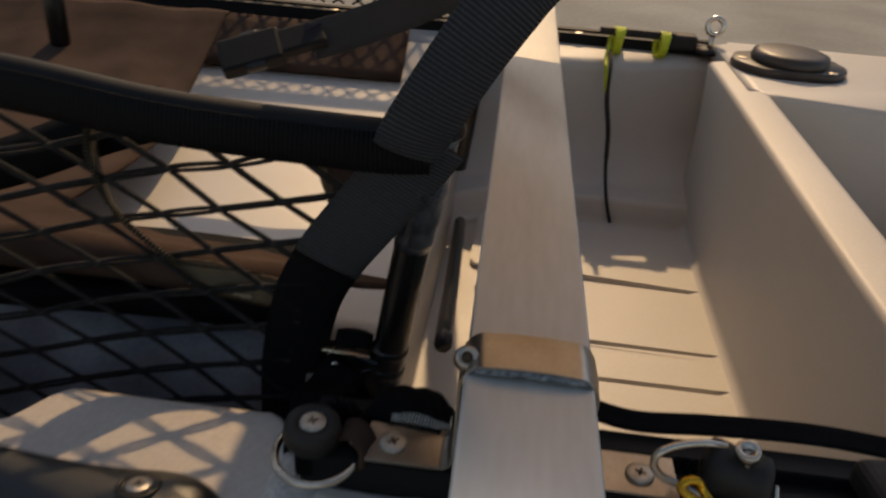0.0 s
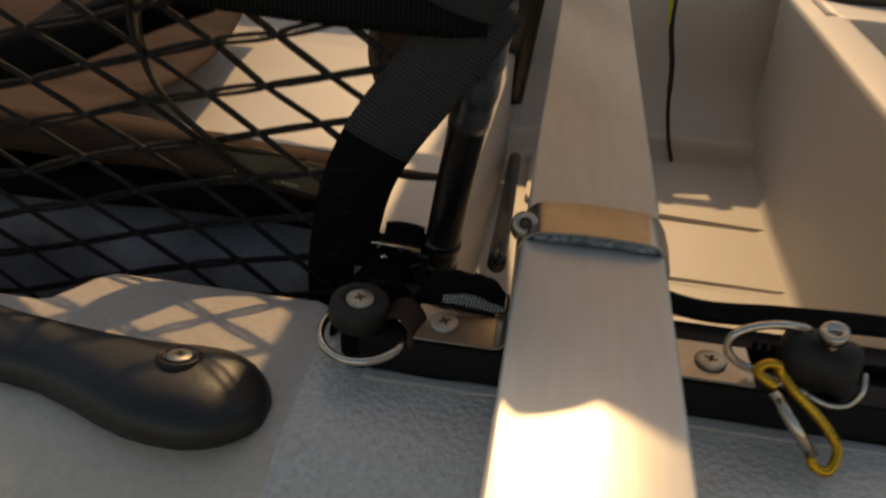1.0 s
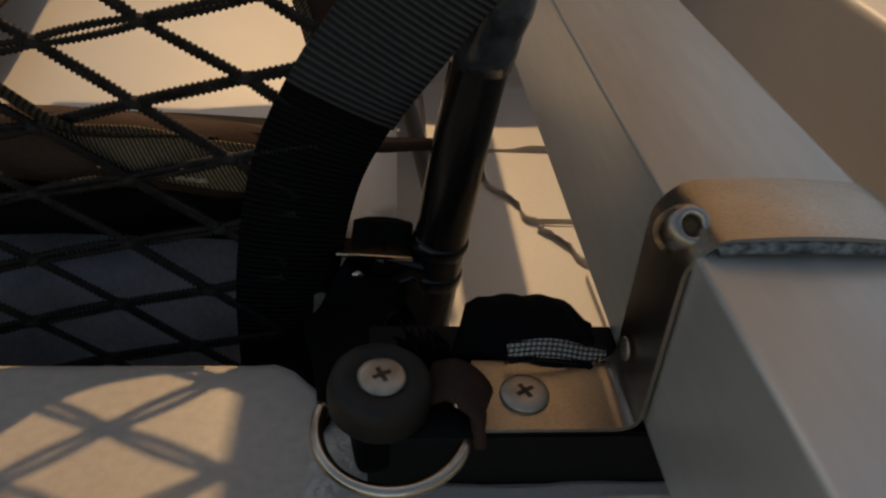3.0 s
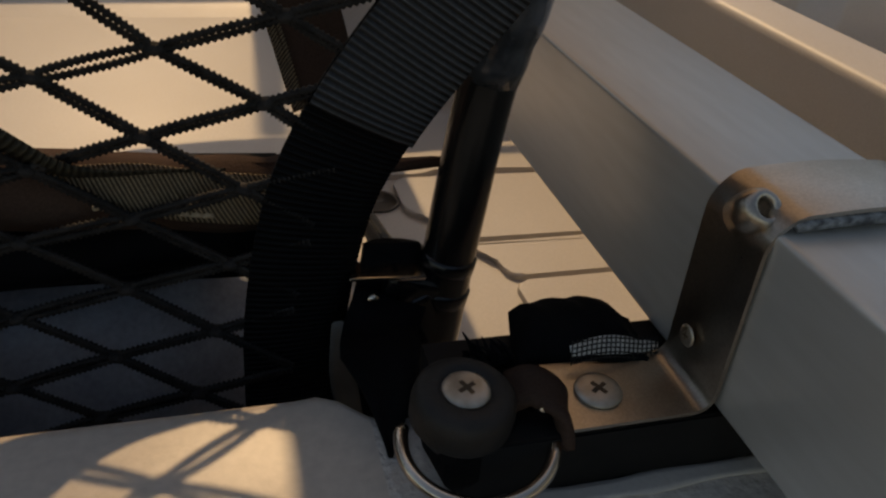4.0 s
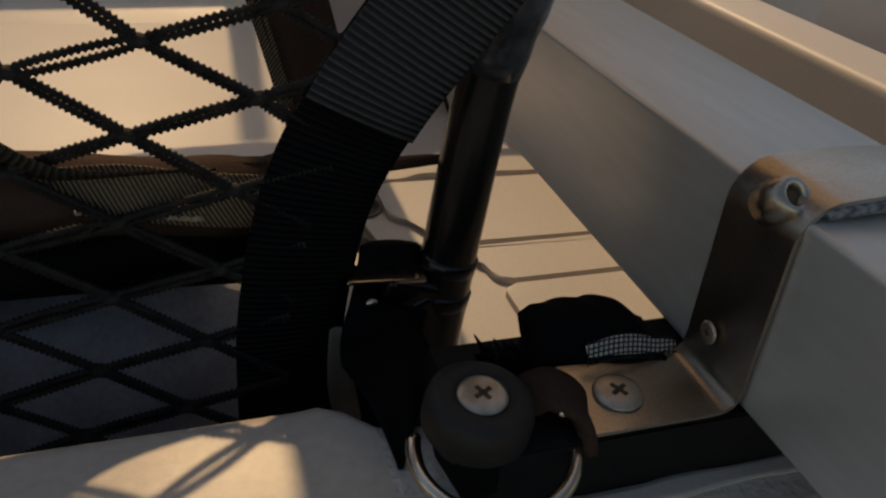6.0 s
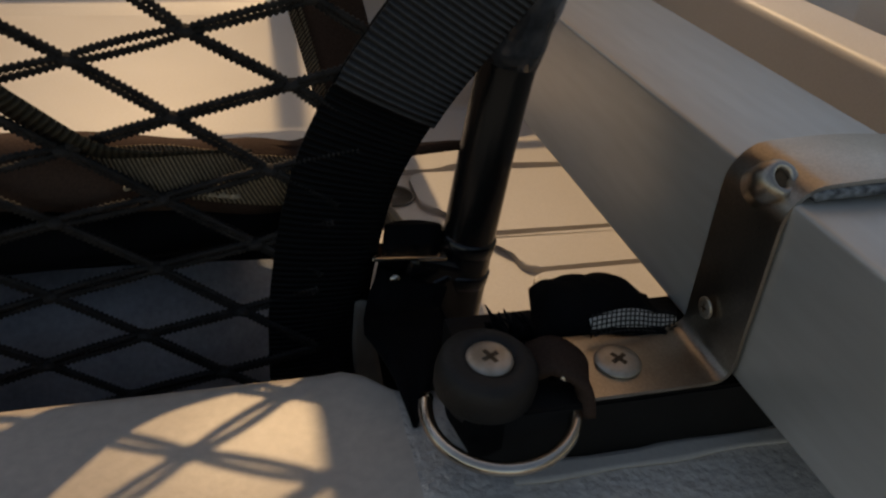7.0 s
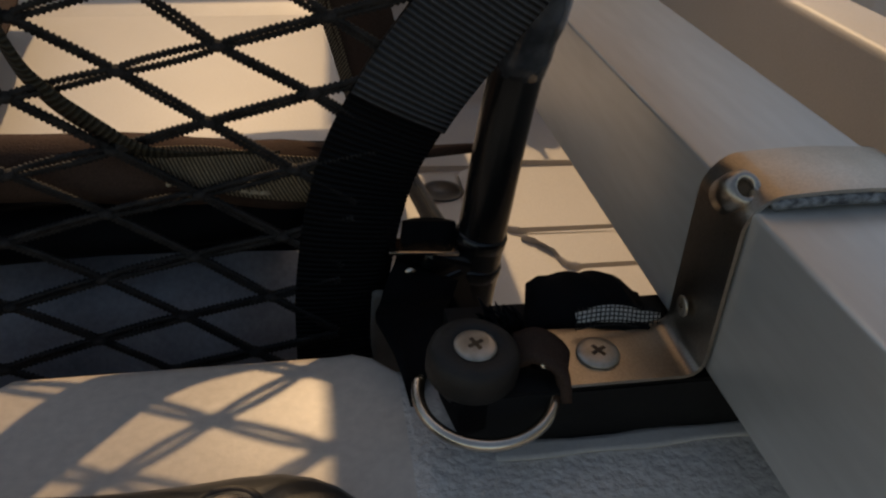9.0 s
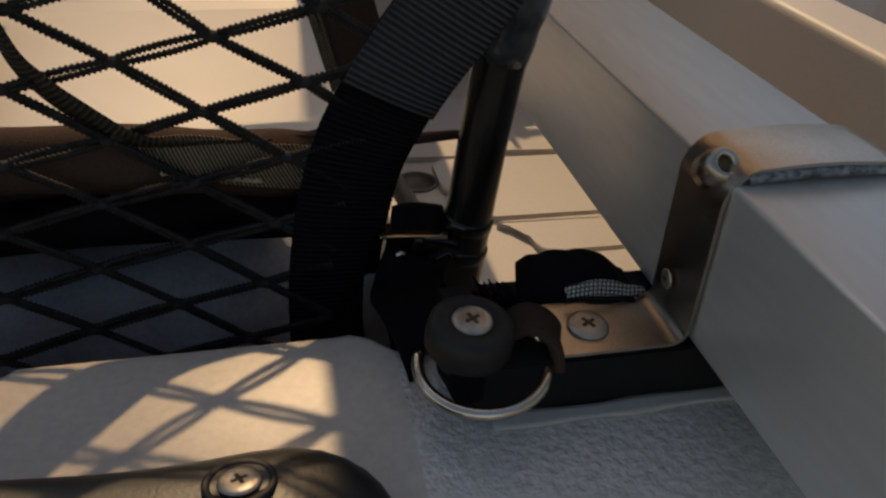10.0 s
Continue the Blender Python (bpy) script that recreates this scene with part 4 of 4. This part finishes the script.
ob.modifiers.new("cloth", "SOLIDIFY").thickness = 0.0015

# white ribbon behind the strands, painted as the light through the open mesh
patch = []
for i in range(11):
    q = i / 10
    patch.append((-0.0345 + 0.0265 * q + 0.02, 0.2654 + 0.0014 * q - 0.285, 0.0851 + 0.0014 * math.sin(math.pi * min(1, q * 1.3)) - 0.0026 * q - 0.0785))
mp = part("mesh_hole_light", ribbon("mesh_hole_light", patch, (0, 0.62, 0.8), [0.0016 + 0.0034 * math.sin(math.pi * (0.12 + 0.86 * i / 10)) for i in range(11)], 0.0005, WHITE, cols=2), flap, "white ribbon standing in for light through the mesh holes")
for k in range(-2, 3):
    part("strand", tube("strand", [(x, y - 0.0009 + 0.00075 * k, z - 0.0002 + 0.00100 * k) for x, y, z in patch], 0.0002, CORD, 5), mp)
for i in range(19):
    x = patch[0][0] + 0.00142 * i
    yc, zc = (float(np.interp(x, [p[0] for p in patch], [p[c] for p in patch])) for c in (1, 2))
    part("strand", tube("strand", [(x - 0.0006, yc - 0.0026, zc - 0.0026), (x + 0.0006, yc + 0.0012, zc + 0.0026)], 0.0002, CORD, 5), mp)

frng = random.Random(7)
for i in range(16):
    x0, y0 = -0.0300 - 0.0016 * (i % 8), -0.0175 + 0.0022 * (i // 8)
    pth = smooth_path([(x0, y0, 0.003), (x0 - frng.uniform(0, 0.002), y0 + frng.uniform(-0.002, 0.002), 0.0065), (x0 - frng.uniform(0, 0.004), y0 + frng.uniform(-0.003, 0.003), frng.uniform(0.008, 0.0115))], 3)
    part("frayed_end", tube("frayed_end", pth, [0.0016 - 0.0014 * k / (len(pth) - 1) for k in range(len(pth))], FABRIC, 5), flap, "frayed black cloth end")

# ---- far side fittings ----
far_track = thing("accessory_track", "black accessory track along the far side deck", "track", "tracks", at=(0.1, 1.11, 0.06))
me = track_mesh(1.11, 0.055, 0.073, -0.75, 0.275)
me.transform(Matrix.Translation((-0.1, -1.11, -0.06)))
part("track_body", me, far_track)
for x in (0.09, -0.25):
    screw("track_screw", (x - 0.1, -0.016, 0.014), 0.006, (0, 0, 1), far_track)

eye = thing("eyebolt", "steel eyebolt standing on the far track's end", "eyebolt", at=(0.262, 1.075, 0.072))
part("ring", tube("ring", ring_path((0.002, 0, 0.031), 0.0105, (1, 0, 0.1), (0, 0.2, 1), 0, 351, 40), 0.0034, CHROME, 10, closed=True), eye)
part("shank", tube("shank", [(0, 0, -0.01), (0.001, 0, 0.022)], 0.0042, CHROME, 12), eye)
part("washer", lathe("washer", [(0.018, -0.004), (0.018, 0.0), (0.010, 0.003), (0.006, 0.004)], RUBBER, 20), eye)
blk = thing("tie_down_block", "black plastic tie-down block on the far track", "tie-down", at=(0.226, 1.085, 0.072))
part("body", block("body", (0.040, 0.028, 0.020), RUBBER, pose(0, 0, 0.006), 0.005, 3), blk)

lash = thing("lashing", "neon yellow lashing cord looped round the far track", "cord", at=(0.165, 1.07, 0.07))
for dx, w in ((-0.030, 0.016), (0.030, 0.015)):
    for k in range(3):
        pth = ring_path((dx + 0.005 * k, 0.0, 0.004), w, (0.15 * (k - 1), 1, 0), (0.1, 0.0, 1), 0, 350, 24)
        part("loop", tube("loop", pth, 0.0030, YELLOW, 8, closed=True), lash)
part("tail", tube("tail", smooth_path([(-0.036, -0.012, 0.0), (-0.040, -0.040, -0.014), (-0.040, -0.055, -0.022), (-0.036, -0.060, -0.05)], 6), 0.0028, YELLOW, 8), lash)
part("cross_bar", block("cross_bar", (0.10, 0.012, 0.010), RUBBER, pose(0, 0, 0.016), 0.003, 3), lash)

cordage = thing("shock_cord_length", "black bungee cord hanging down the far inner wall", "cord", at=(0.13, 1.01, 0.06))
pth = smooth_path([(0.0, 0.07, 0.005), (-0.001, 0.0, 0.0), (-0.002, -0.030, -0.04), (0.006, -0.036, -0.08), (0.010, -0.045, -0.128), (0.014, -0.060, -0.155), (0.018, -0.070, -0.172), (0.024, -0.076, -0.190)], 8)
part("cord", tube("cord", pth, [0.0032 if 14 < i < 30 else 0.0024 for i in range(len(pth))], CORD, 10), cordage)

hatch = thing("hatch_cap", "brown-black rubber hatch cap on the corner deck", "hatch cap", at=(0.336, 0.978, 0.079))
HATCH = material("dark_brown_rubber", (0.055, 0.040, 0.032), 0.45, second=(0.035, 0.026, 0.022), scale=40, bump=0.2)
part("flange", slab("flange", rounded([(-0.075, 0.0), (-0.045, -0.048), (0.045, -0.048), (0.075, 0.0), (0.045, 0.048), (-0.045, 0.048)], 0.03, 6), 0.0, 0.010, 0.004, HATCH), hatch)
part("cap", lathe("cap", [(0.044, 0.008), (0.046, 0.014), (0.044, 0.021), (0.036, 0.024), (0.002, 0.025)], HATCH, 32), hatch)
for x, y in ((-0.055, 0.0), (0.040, -0.038), (0.05, 0.02)):
    screw("flange_screw", (x, y, 0.0105), 0.0055, (0, 0, 1), hatch)
